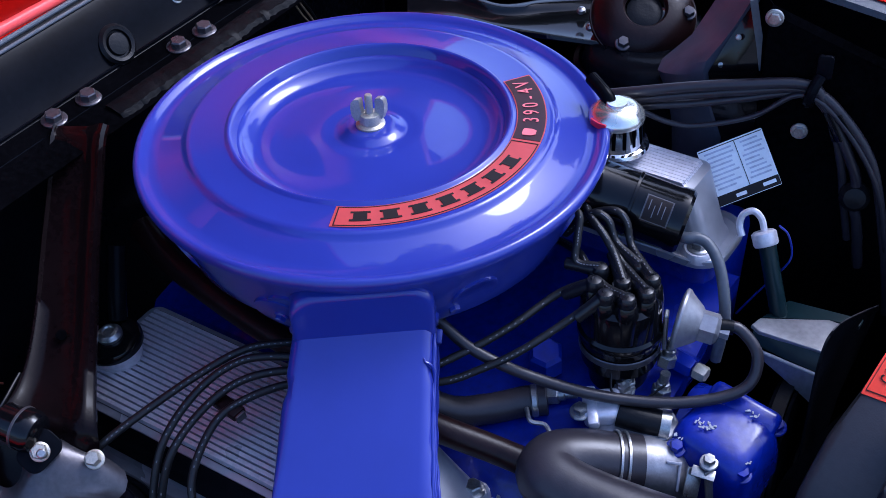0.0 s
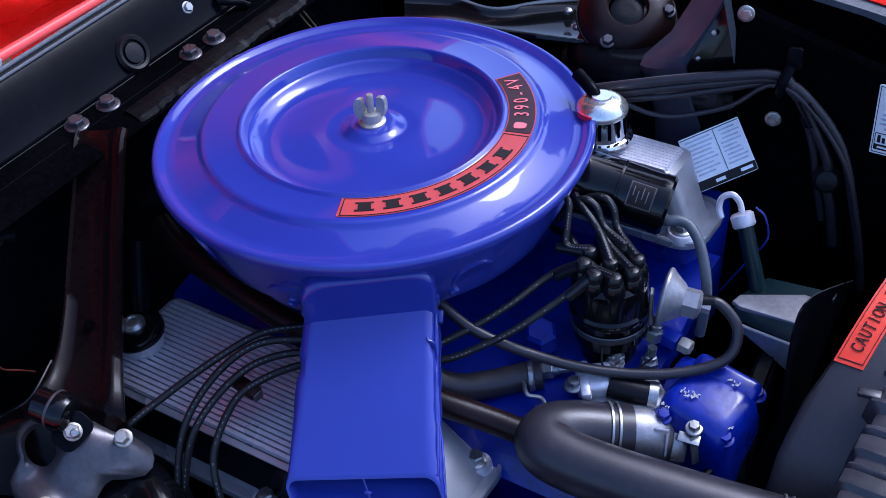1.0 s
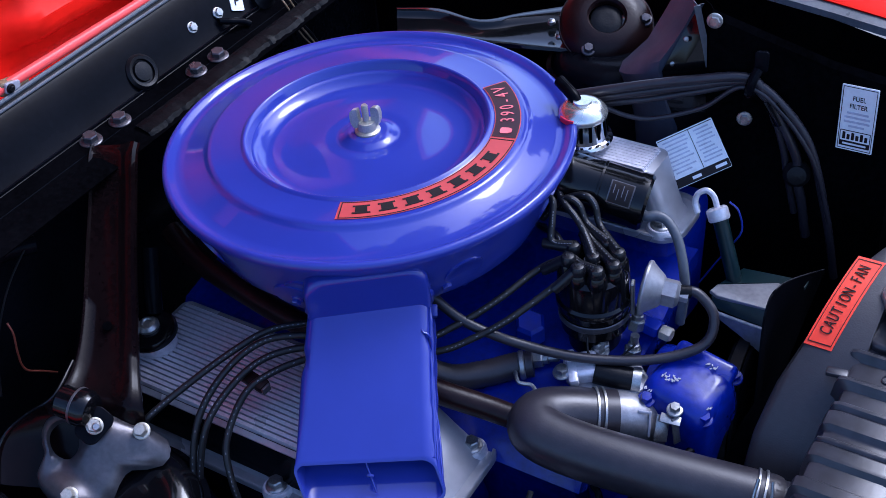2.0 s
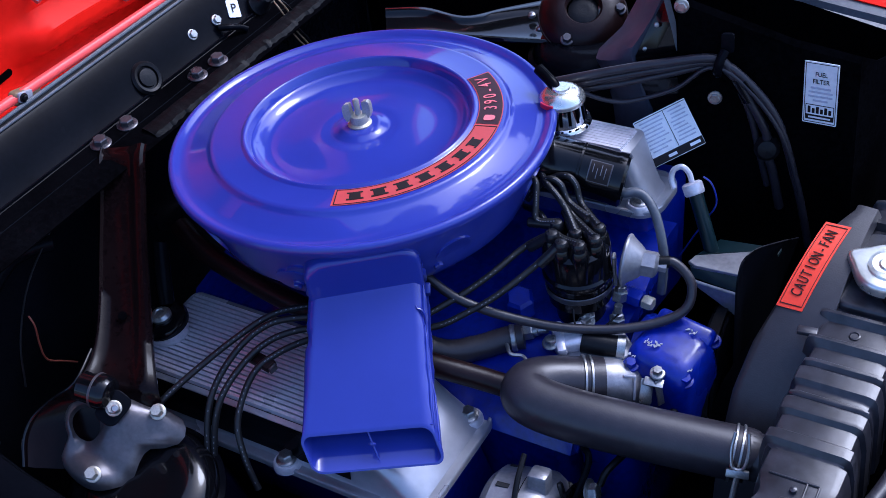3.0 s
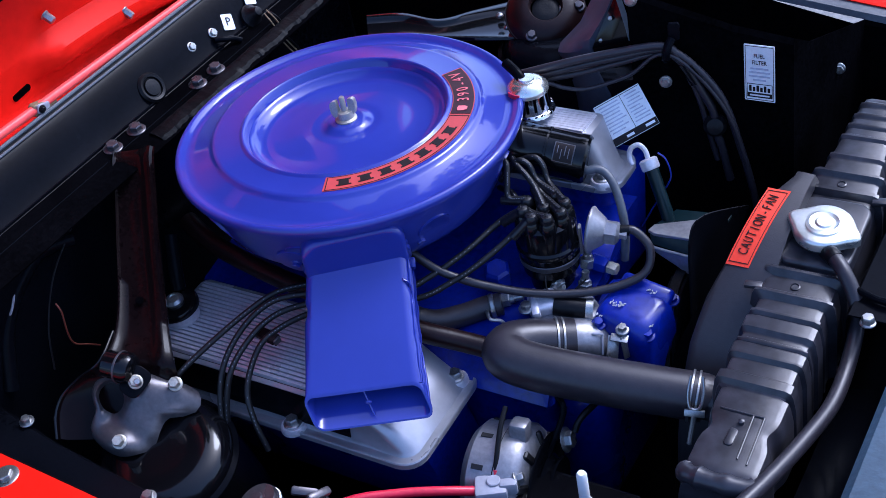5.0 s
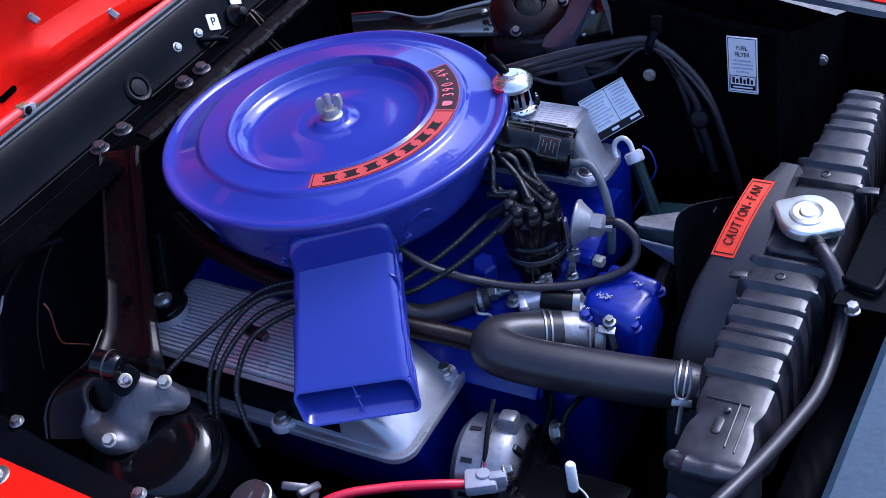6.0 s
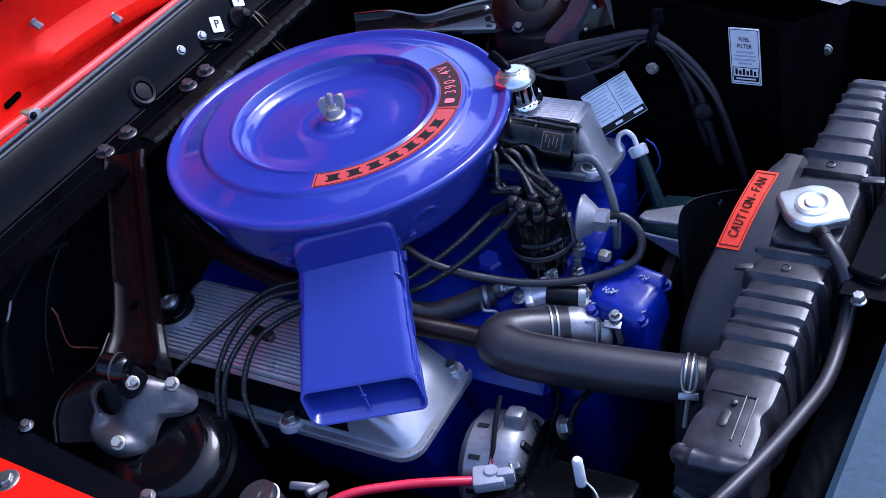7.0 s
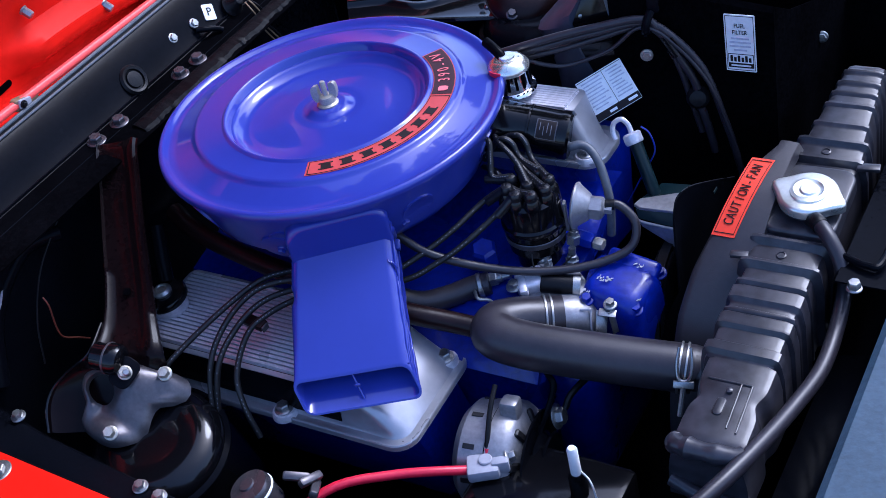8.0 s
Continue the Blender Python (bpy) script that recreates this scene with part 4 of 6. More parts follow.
ears = part("clamp_ear", tube([m @ Vector(v) for v in ((0.030, -0.006, 0.002), (0.012, -0.008, 0.004), (-0.004, -0.005, 0.005), (-0.004, 0.005, 0.005), (0.012, 0.008, 0.004), (0.030, 0.006, 0.002))], 0.0018, 8), STEEL, hose, "bent wire clamp ear")
part("clamp_screw", tube([m @ Vector((-0.012, 0, 0.005)), m @ Vector((-0.045, 0.003, 0.002))], 0.0030, 8), STEEL, hose, "long clamp screw")
part("clamp_nut", box(m @ pose(-0.010, 0, 0.004), 0.008, 0.022, 0.006, 0.001), STEEL, hose)
neck = thing("water_neck", (0.335, -0.058, 0.735), "cast alloy water outlet neck under the hose", "water outlet")
part("outlet", tube([(0.306, -0.078, 0.737), (0.322, -0.067, 0.735), (0.334, -0.058, 0.725), (0.338, -0.054, 0.70)], 0.025, 20), DULL_ALU, neck)
part("flange", slab(outline(0.075, 0.046, 0.016), axis((0.300, -0.050, 0.755), (0.05, -0.2, 1), (0.6, 0.8, 0)), 0.010, 0.003), DULL_ALU, neck, "alloy flange")
part("housing", box(axis((0.268, -0.050, 0.762), (0.0, -0.25, 1), (0.8, 0.5, 0)), 0.034, 0.030, 0.020, 0.005, 3), ALU, neck, "cast alloy housing")
part("housing_rib", box(axis((0.262, -0.058, 0.766), (0.0, -0.25, 1), (0.5, -0.8, 0)), 0.040, 0.010, 0.012, 0.003), ALU, neck)
for p in ((0.277, -0.026, 0.768), (0.255, -0.066, 0.764)):
    part("bolt", hexbolt(axis(p, (0, -0.2, 1)), 0.0065, 0.009), STEEL, neck, "plated bolt")
joint = thing("rubber_joint", (0.30, -0.045, 0.75), "short black rubber joint with a plated ferrule", "joint")
part("sleeve", tube([(0.283, -0.048, 0.762), (0.300, -0.044, 0.760), (0.318, -0.038, 0.757)], 0.0125, 18), RUBBER, joint)
part("ferrule", tube([(0.318, -0.038, 0.757), (0.326, -0.035, 0.756)], 0.0135, 18), STEEL, joint, "plated ferrule")

lower = thing("heater_hose", (0.19, -0.12, 0.75), "brown-black heater hose along the manifold", "hose")
part("clamp", lathe([(0.0128, -0.004), (0.0138, -0.003), (0.0138, 0.003), (0.0128, 0.004)], axis((0.120, -0.160, 0.785), (-0.9, 0.08, 0.05)), 20, first=False, last=False), BLACK, lower)
part("hose", tube([(0.250, -0.128, 0.748), (0.210, -0.137, 0.758), (0.165, -0.152, 0.773), (0.12, -0.160, 0.785), (0.03, -0.152, 0.790), (-0.06, -0.146, 0.800), (-0.15, -0.135, 0.815), (-0.20, -0.12, 0.83)], 0.0125, 16), BROWN, lower)
bypass = thing("bypass_hose", (0.17, -0.10, 0.75), "ribbed grey-black bypass hose with a wire clamp", "hose")
part("hose", tube([(0.222, -0.066, 0.762), (0.205, -0.076, 0.760), (0.180, -0.098, 0.757), (0.150, -0.122, 0.762), (0.10, -0.14, 0.79)], 0.0135, 18, 14, swell=lambda i, n: 1 + 0.03 * (i % 2)), HOSE, bypass)
part("clamp", lathe([(0.0140, -0.003), (0.0150, -0.002), (0.0150, 0.002), (0.0140, 0.003)], axis((0.212, -0.072, 0.761), (0.6, 0.4, 0.05)), 24, first=False, last=False), STEEL, bypass)
part("clamp_ear", tube([(0.212, -0.086, 0.764), (0.222, -0.096, 0.762), (0.232, -0.090, 0.758), (0.240, -0.094, 0.756)], 0.0022, 8), STEEL, bypass, "bent clamp ear")

vhose = thing("vacuum_hose", (0.33, -0.02, 0.77), "black vacuum hose from the vacuum can", "hose")
part("hose", tube([(0.338, 0.030, 0.828), (0.354, 0.036, 0.826), (0.374, 0.030, 0.808), (0.371, 0.010, 0.785), (0.330, -0.022, 0.776), (0.271, -0.054, 0.781), (0.212, -0.082, 0.801), (0.166, -0.098, 0.823), (0.13, -0.10, 0.845)], 0.0052, 14, 8), HOSE, vhose)
part("end_sleeve", tube([(0.336, 0.029, 0.828), (0.348, 0.034, 0.8275)], 0.0066, 14), RUBBER, vhose)
fuel = thing("fuel_hose", (0.30, 0.05, 0.80), "grey-blue hose running down beside the coil", "hose")
part("hose", tube([(0.272, 0.080, 0.868), (0.281, 0.075, 0.871), (0.290, 0.079, 0.872), (0.301, 0.080, 0.868), (0.314, 0.073, 0.858), (0.325, 0.063, 0.840), (0.332, 0.055, 0.815), (0.331, 0.054, 0.790), (0.329, 0.052, 0.765)], 0.0052, 14, 8), GREY_HOSE, fuel)


def fitting(name, p, way, label, parent_cat="fitting"):
    """A small plated union: a hexagon, a collar and a stub."""
    ob = thing(name, p, label, parent_cat, "pipe fittings")
    m = axis(p, way)
    part("nut", lathe([(0.008, -0.006), (0.009, -0.005), (0.009, 0.005), (0.008, 0.006)], m, 6), STEEL, ob)
    part("collar", lathe([(0.006, 0.006), (0.006, 0.011), (0.0045, 0.012), (0.0045, 0.022)], m, 16), STEEL, ob)
    return ob


fitting("pipe_fitting", (0.275, -0.020, 0.770), (0.1, 0, 1), "plated pipe fitting on the manifold")
fitting("pipe_fitting", (0.305, -0.010, 0.766), (0.1, 0.1, 1), "plated pipe fitting on the manifold")
fitting("pipe_fitting", (0.283, -0.030, 0.758), (-0.5, 0.2, 1), "plated pipe fitting on the manifold")
fitting("pipe_fitting", (0.298, 0.014, 0.782), (0.1, 0.2, 1), "plated fitting below the vacuum can")
fitting("pipe_fitting", (0.222, -0.056, 0.760), (0.8, 0.3, 0.2), "plated hose fitting on the manifold")
brk = thing("throttle_bracket", (0.370, -0.064, 0.732), "bright bent steel bracket with a screw", "bracket")
part("bracket", box(axis((0.364, -0.068, 0.738), (0.6, -0.5, 0.5), (0.3, 0.2, 1)), 0.026, 0.014, 0.002, 0.0006), STEEL, brk)
part("bracket_arm", box(axis((0.377, -0.064, 0.738), (0.8, -0.4, 0.2), (0.1, 0, 1)), 0.030, 0.008, 0.002, 0.0006), STEEL, brk)
part("bridge", box(axis((0.371, -0.064, 0.750), (0.2, -0.3, 1), (1, 0.2, 0)), 0.020, 0.010, 0.002, 0.0006), STEEL, brk)
part("screw", hexbolt(axis((0.372, -0.056, 0.756), (0.1, -0.2, 1)), 0.0055, 0.008, 1.5), STEEL, brk, "plated screw")
slot = thing("slotted_tab", (0.346, -0.070, 0.735), "small blue slotted tab on the pump", "tab")
for d in (-0.006, 0.006):
    part("side", box(axis((0.346 + d, -0.070, 0.740), (0.5, -0.7, 0.5), (0.1, 0.1, 1)), 0.026, 0.0025, 0.002, 0.0005), PALE, slot)
part("end", box(axis((0.346, -0.068, 0.752), (0.5, -0.7, 0.5), (1, 0.2, 0)), 0.013, 0.0025, 0.002, 0.0005), PALE, slot)

pul = thing("fan_pulley", (0.405, 0.0, 0.62), "black fan pulley with its belt", "pulley")
m = axis((0.392, 0.058, 0.652), (0.97, 0.1, 0.1))
part("rim", lathe([(0.02, 0.0), (0.088, 0.0), (0.094, 0.002), (0.094, 0.006), (0.086, 0.010), (0.086, 0.014), (0.094, 0.019), (0.094, 0.022), (0.088, 0.024), (0.02, 0.022)], m, 56), BLACK, pul)
part("belt", lathe([(0.088, 0.0075), (0.0975, 0.006), (0.0975, 0.018), (0.088, 0.0165)], m, 56, first=False, last=False), RUBBER, pul, "black drive belt")
fan = thing("cooling_fan", (0.43, 0.058, 0.652), "black cooling fan with a thin paler blade edge", "fan")
part("hub", lathe([(0.042, -0.012), (0.046, -0.008), (0.046, 0.004), (0.030, 0.010), (0.010, 0.012)], axis((0.428, 0.058, 0.652), (0.97, 0.1, 0.1)), 32), BLACK, fan)
edge = curve([(0.430, 0.008, 0.730), (0.430, 0.010, 0.770), (0.430, 0.0125, 0.829), (0.430, 0.018, 0.848), (0.430, 0.032, 0.857), (0.430, 0.071, 0.842), (0.430, 0.147, 0.795), (0.430, 0.205, 0.757)], 6)
root = Vector((0.430, 0.070, 0.665))
part("blade", sheet([[p, p.lerp(root, 0.25) + Vector((-0.002, 0, 0)), p.lerp(root, 0.6) + Vector((-0.004, 0, 0)), p.lerp(root, 0.9)] for p in edge], 0.002), BLACK, fan, "wide black fan blade")
# thin paler line along part of the blade's edge
part("blade_edge", tube([p + Vector((-0.0012, 0, 0.0004)) for p in edge[26:]], 0.0005, 6, 2), BRACKET, fan, "thin paler edge of the blade")
belt = thing("drive_belt", (0.40, -0.05, 0.66), "thin black drive belt to the alternator", "belt")
part("belt", tube([(0.405, 0.02, 0.728), (0.395, -0.05, 0.715), (0.362, -0.145, 0.705), (0.355, -0.165, 0.69)], 0.004, 8), RUBBER, belt)

# radiator: top tank with pressed ribs, filler cap, overflow hose
rad = thing("radiator", (0.545, 0.10, 0.42), "black-painted radiator with pressed top tank and chrome cap", "radiator")
part("core", box(pose(0.548, 0.10, 0.57), 0.050, 0.66, 0.32, 0.004), MATT_BLACK, rad)


def tank_top(y):
    """The height of the top tank: the radiator leans a little in its mounts."""
    return 0.800 + 0.10 * y


# crests along the tank: centre, half width, how far proud
RIDGES = ((-0.118, 0.0075, 0.006), (-0.078, 0.0090, 0.005), (-0.064, 0.0028, 0.004), (-0.040, 0.0100, 0.005), (-0.021, 0.0030, 0.004), (0.006, 0.0042, 0.007), (0.042, 0.0042, 0.007),
          (0.180, 0.0045, 0.008), (0.213, 0.0038, 0.006), (0.247, 0.0034, 0.003), (0.283, 0.0032, 0.003), (0.305, 0.0030, 0.003), (0.325, 0.0030, 0.003), (0.347, 0.0030, 0.003))
loops, y = [], -0.246
while y < 0.370:
    edge = min(1.0, max(0.0, (y + 0.247) / 0.022), max(0.0, (0.371 - y) / 0.016))
    rise = max([h * min(1.0, max(0.0, (w + 0.0022 - abs(y - c)) / 0.0036)) for c, w, h in RIDGES])
    top = tank_top(y) - 0.020 * (1 - math.sqrt(1 - (1 - edge) ** 2)) + rise
    thin = min(1.0, max(0.0, (y - 0.19) / 0.17))
    x0 = 0.5495 + 0.0005 * thin + (0.004 if y < -0.13 else 0.0)
    half = 0.0375 - 0.014 * thin + 0.7 * rise - 0.006 * math.exp(-((y + 0.178) / 0.012) ** 2) + (0.003 if 0.004 < y < 0.215 else 0.0)
    loops.append([(x0 - half - 0.004, y, 0.70), (x0 - half - 0.003, y, top - 0.026), (x0 - half, y, top - 0.008), (x0 - half + 0.0025, y, top - 0.0022), (x0 - half + 0.009, y, top),
                  (x0 + half - 0.009, y, top), (x0 + half - 0.0025, y, top - 0.0022), (x0 + half, y, top - 0.008), (x0 + half + 0.003, y, top - 0.026), (x0 + half + 0.004, y, 0.70)])
    y += 0.0018
tank = part("top_tank", rings(bmesh.new(), loops), TANK, rad, "black top tank with pressed ribs", 30)
part("inlet", tube([(0.484, -0.101, 0.729), (0.516, -0.096, 0.728)], 0.024, 20), TANK, rad)
pad = slab(outline(0.082, 0.112, 0.018), axis((0.5525, 0.108, tank_top(0.108) + 0.008), (0, -0.1, 1)), 0.018, 0.004)
part("pad", pad, TANK, rad, "raised filler pad")
for y, r in ((0.024, 0.0055), (0.197, 0.0055)):
    part("pressed_ring", lathe([(r, 0), (r, 0.0012), (r - 0.0012, 0.0016), (r - 0.0018, 0.0004), (0.001, 0.0004)], axis((0.546, y, tank_top(y)), (0, -0.1, 1)), 20), TANK, tank)
ledge = [(x, y, tank_top(y) + 0.0008) for x, y in ((0.527, -0.158), (0.573, -0.158), (0.575, -0.218), (0.562, -0.158), (0.564, -0.214))]
for a, b in ((0, 1), (1, 2), (3, 4)):
    part("pressed_line", tube([ledge[a], ledge[b]], 0.0011, 8, 2), TANK, tank, "pressed line in the tank")
part("vent_stub", lathe([(0.0035, 0), (0.0035, 0.004), (0.001, 0.005)], axis((0.553, -0.170, tank_top(-0.17)), (0, -0.1, 1)), 12), TANK, tank)
part("vent_tab", slab(outline(0.010, 0.022, 0.004), axis((0.549, -0.190, tank_top(-0.19) + 0.0015), (0, -0.1, 1)), 0.003, 0.001), TANK, tank)
roll = tube([(0.518, -0.232, 0.764), (0.524, -0.240, 0.769), (0.550, -0.243, 0.771), (0.580, -0.240, 0.770), (0.590, -0.232, 0.764)], 0.0105, 14, 6, swell=lambda i, n: 1 + 0.10 * math.sin(5.1 * i) + 0.06 * math.sin(2.3 * i))
part("end_roll", roll, TANK, rad, "rounded solder roll at the end of the tank")
part("foot_roll", tube([(0.515, -0.246, 0.722), (0.545, -0.252, 0.716), (0.575, -0.250, 0.712), (0.596, -0.244, 0.712)], 0.008, 12), TANK, rad)
for x, y, w, d in ((0.503, 0.012, 0.020, 0.010), (0.504, 0.186, 0.018, 0.012), (0.600, 0.176, 0.026, 0.012)):
    part("mounting_tab", box(pose(x, y, tank_top(y) + 0.003, 0, 0, 8), w, d, 0.005, 0.0015), TANK, rad, "bent mounting tab")

capm = axis((0.554, 0.099, 0.812), (0.05, -0.06, 1), (1, -0.20, 0))
poly = []
for k in range(48):
    a = 2 * math.pi * k / 48
    poly.append(((0.033 + 0.011 * max(0, math.cos(a)) ** 18 + 0.011 * max(0, -math.cos(a)) ** 18) * math.cos(a), (0.0345 + 0.002 * max(0, math.cos(2 * a))) * math.sin(a)))
part("filler_neck", lathe([(0.026, -0.008), (0.026, 0.006), (0.031, 0.009), (0.031, 0.012)], capm, 36), TANK, rad)
rcap = part("radiator_cap", slab(poly, capm @ pose(0, 0, 0.026), 0.012, 0.005), PLATED, rad, "bright plated cap with two ears")
part("crown", lathe([(0.021, 0.0255), (0.0205, 0.0285), (0.0165, 0.0295), (0.0135, 0.0280), (0.0105, 0.0282), (0.0085, 0.0300), (0.0040, 0.0302)], capm, 40), PLATED, rcap)
over = thing("overflow_hose", (0.60, -0.05, 0.70), "dark grey overflow hose curving down from the filler", "hose")
part("hose", tube([(0.566, 0.074, 0.818), (0.574, 0.062, 0.826), (0.592, 0.044, 0.822), (0.610, 0.026, 0.803), (0.618, 0.007, 0.781), (0.622, -0.04, 0.766), (0.622, -0.095, 0.761), (0.613, -0.152, 0.765), (0.600, -0.209, 0.769), (0.582, -0.271, 0.773), (0.555, -0.335, 0.770)], 0.0085, 16, 8), HOSE, over)
part("end_sleeve", tube([(0.563, 0.079, 0.815), (0.574, 0.062, 0.826), (0.580, 0.056, 0.8255)], 0.0096, 16, 6), RUBBER, over, "short rubber end sleeve")
for p in ((0.634, -0.012, 0.806), (0.640, 0.26, 0.806)):
    part("panel_bolt", hexbolt(axis(p, (0, 0, 1)), 0.0070, 0.010, 1.2), STEEL, body, "plated panel bolt")
rod = thing("support_rod", (0.63, 0.05, 0.806), "black bent support rod on the bracket plate", "rod")
part("rod", tube([(0.612, 0.030, 0.811), (0.640, 0.020, 0.812), (0.652, 0.030, 0.812), (0.654, 0.12, 0.812), (0.650, 0.24, 0.812)], 0.004, 10), BLACK, rod)

# fan shroud: a moulded half ring behind the radiator
shroud = thing("fan_shroud", (0.48, 0.17, 0.40), "grey-black moulded fan shroud with an orange warning sticker", "fan shroud")
CY, CZ, SR = 0.170, 0.580, 0.262
RIM = ((90, 0.497), (100, 0.479), (110, 0.470), (120, 0.460), (130, 0.449), (142, 0.442), (210, 0.440))


def rim_x(a):
    """Where the rear rim of the shroud lies, a degrees round: the mouth leans towards the engine lower down."""
    for (a0, x0), (a1, x1) in zip(RIM, RIM[1:]):
        if a <= a1:
            return x0 + (x1 - x0) * max(0.0, (a - a0) / (a1 - a0))
    return RIM[-1][1]


def ring_at(a, x, r):
    return (x, CY + r * math.cos(radians(a)), CZ + r * math.sin(radians(a)))


turns = [84 + 2 * k for k in range(64)]
rows = []
for f, drop in ((0.0, 0.034), (0.0, 0.010), (0.02, 0.004), (0.07, 0.0008), (0.15, 0.0), (0.5, 0.0), (1.0, 0.001), (1.02, 0.02)):
    rows.append([ring_at(a, rim_x(a) + (0.520 - rim_x(a)) * f, SR - drop - 0.02 * max(0.0, (88 - a) / 4)) for a in turns])
part("ring", sheet(rows, 0.003), SHROUD, shroud)
part("inner_ring", sheet([[ring_at(a, rim_x(a) - 0.026 * math.sin(math.pi * k / 48) * f, SR - 0.034) for k, a in enumerate([118 + 1.9 * q for q in range(49)])] for f in (1, 0)], 0.003), MATT_BLACK, shroud)


def on_shroud(s, w, lift):
    """A place on the shroud, s degrees round and w across."""
    return Vector(ring_at(s, w, SR + lift))


def sticker(s0, s1, w0, w1, lift, thick=0.0004, n=10):
    """A patch that slants with the rim; w is counted from the sticker's own edge."""
    rows = [[on_shroud(s0 + (s1 - s0) * k / n, w + slant(s0 + (s1 - s0) * k / n), lift) for w in (w0, w1)] for k in range(n + 1)]
    return sheet(rows, thick)


S0, S1, X0, X1 = 96.6, 120.8, 0.0, 0.0268


def slant(s):
    return 0.4775 - 0.0150 * (s - S0) / (S1 - S0)


note = part("warning_sticker", sticker(S0, S1, X0, X1, 0.0012), ORANGE, shroud, "orange warning sticker with black letters")
for a, b, c, d in ((S0 + 0.8, S1 - 0.8, X0 + 0.002, X0 + 0.0026), (S0 + 0.8, S1 - 0.8, X1 - 0.0026, X1 - 0.002), (S0 + 0.8, S0 + 1.0, X0 + 0.002, X1 - 0.002), (S1 - 1.0, S1 - 0.8, X0 + 0.002, X1 - 0.002)):
    part("border_line", sticker(a, b, c, d, 0.0018), INK, note)
for k, c in enumerate("CAUTION-FAN"):
    s = S1 - 3.9 - k * 1.70
    v = Vector((0, math.cos(radians(s)), math.sin(radians(s))))
    m = axis(on_shroud(s, X1 / 2 + slant(s), 0.0020), v, (0.14, math.sin(radians(s)), -math.cos(radians(s))))
    part("letter", text(c, m, 0.0165, 0.0003, 0.60), INK, note)

# ---- electrics at the front corner ----
alt = thing("alternator", (0.30, -0.21, 0.60), "cast alloy alternator with slotted housing", "alternator")
m = axis((0.250, -0.218, 0.640), (1, 0.12, 0), (0, 0, 1))
part("rear_housing", lathe([(0.030, -0.006), (0.052, 0.0), (0.062, 0.010), (0.064, 0.030), (0.064, 0.040)], m, 48), DULL_ALU, alt)
part("front_housing", lathe([(0.066, 0.042), (0.066, 0.060), (0.060, 0.070), (0.040, 0.080), (0.020, 0.082)], m, 48), DULL_ALU, alt)
part("stator", lathe([(0.0625, 0.038), (0.0635, 0.039), (0.0635, 0.043), (0.0625, 0.044)], m, 48, first=False, last=False), BLACK, alt)
for k in range(10):
    a = 36 * k
    part("slot", box(m @ pose(0.0635 * math.cos(radians(a)), 0.0635 * math.sin(radians(a)), 0.022, 0, 0, a), 0.0016, 0.006, 0.014, 0.0004, 1), RECESS, alt)
part("lug", box(m @ pose(0.066, -0.012, 0.058, 0, 0, -10), 0.030, 0.022, 0.022, 0.005), DULL_ALU, alt, "alloy mounting lug")
part("pivot_bolt", hexbolt(axis((0.344, -0.168, 0.676), (1, 0.2, 0.3)), 0.010, 0.010), STEEL, alt)
part("pulley", lathe([(0.034, 0.086), (0.036, 0.088), (0.030, 0.094), (0.036, 0.100), (0.034, 0.102), (0.01, 0.102)], m, 36), BLACK, alt)
for k in range(9):
    a = 40 * k + 12
    part("vent", box(m @ pose(0.052 * math.cos(radians(a)), 0.052 * math.sin(radians(a)), 0.0745, 0, 25, a), 0.018, 0.010, 0.006, 0.002, 1), RECESS, alt)
part("fan", lathe([(0.058, 0.083), (0.060, 0.0845), (0.058, 0.086)], m, 36), BLACK, alt)
part("arm", tube([(0.330, -0.150, 0.725), (0.340, -0.158, 0.708), (0.332, -0.20, 0.665), (0.325, -0.23, 0.63)], 0.0035, 8), BLACK, alt, "black adjusting arm")

batt = thing("battery", (0.36, -0.34, 0.45), "black battery with clamped terminals", "battery")
part("case", box(pose(0.372, -0.335, 0.57), 0.17, 0.26, 0.20, 0.008), PLASTIC, batt)
part("post", lathe([(0.009, 0.668), (0.008, 0.690), (0.007, 0.691)], Matrix.Translation((0.302, -0.262, 0)), 18), PALE, batt)
term = thing("battery_clamp", (0.302, -0.262, 0.670), "grey lead battery clamp on its post", "battery clamp")
part("clamp", box(pose(0.300, -0.266, 0.680, 0, 0, 30), 0.036, 0.030, 0.016, 0.004), PALE, term)
part("jaw", box(pose(0.318, -0.258, 0.682, 0, 0, 30), 0.020, 0.012, 0.018, 0.003), PALE, term)
part("bolt", hexbolt(axis((0.322, -0.248, 0.684), (0.8, 0.5, 0.3)), 0.006, 0.01), STEEL, term)
cable = thing("battery_cable", (0.22, -0.33, 0.68), "thick red battery cable", "cable")
part("cable", tube([(0.284, -0.276, 0.680), (0.255, -0.297, 0.690), (0.215, -0.322, 0.696), (0.170, -0.360, 0.703), (0.130, -0.41, 0.69)], 0.0055, 14), RED_CABLE, cable)
wires = thing("alternator_wire", (0.29, -0.23, 0.66), "black wire with a red sleeve to the alternator", "wire")
part("wire", tube([(0.300, -0.256, 0.684), (0.296, -0.240, 0.700), (0.290, -0.215, 0.718), (0.286, -0.19, 0.73)], 0.0030, 10), RUBBER, wires)
part("sleeve", tube([(0.301, -0.258, 0.681), (0.299, -0.249, 0.692)], 0.0036, 10), RED_CABLE, wires, "red sleeve")
peg = thing("white_peg", (0.411, -0.256, 0.670), "white plastic peg in a clear base", "peg")
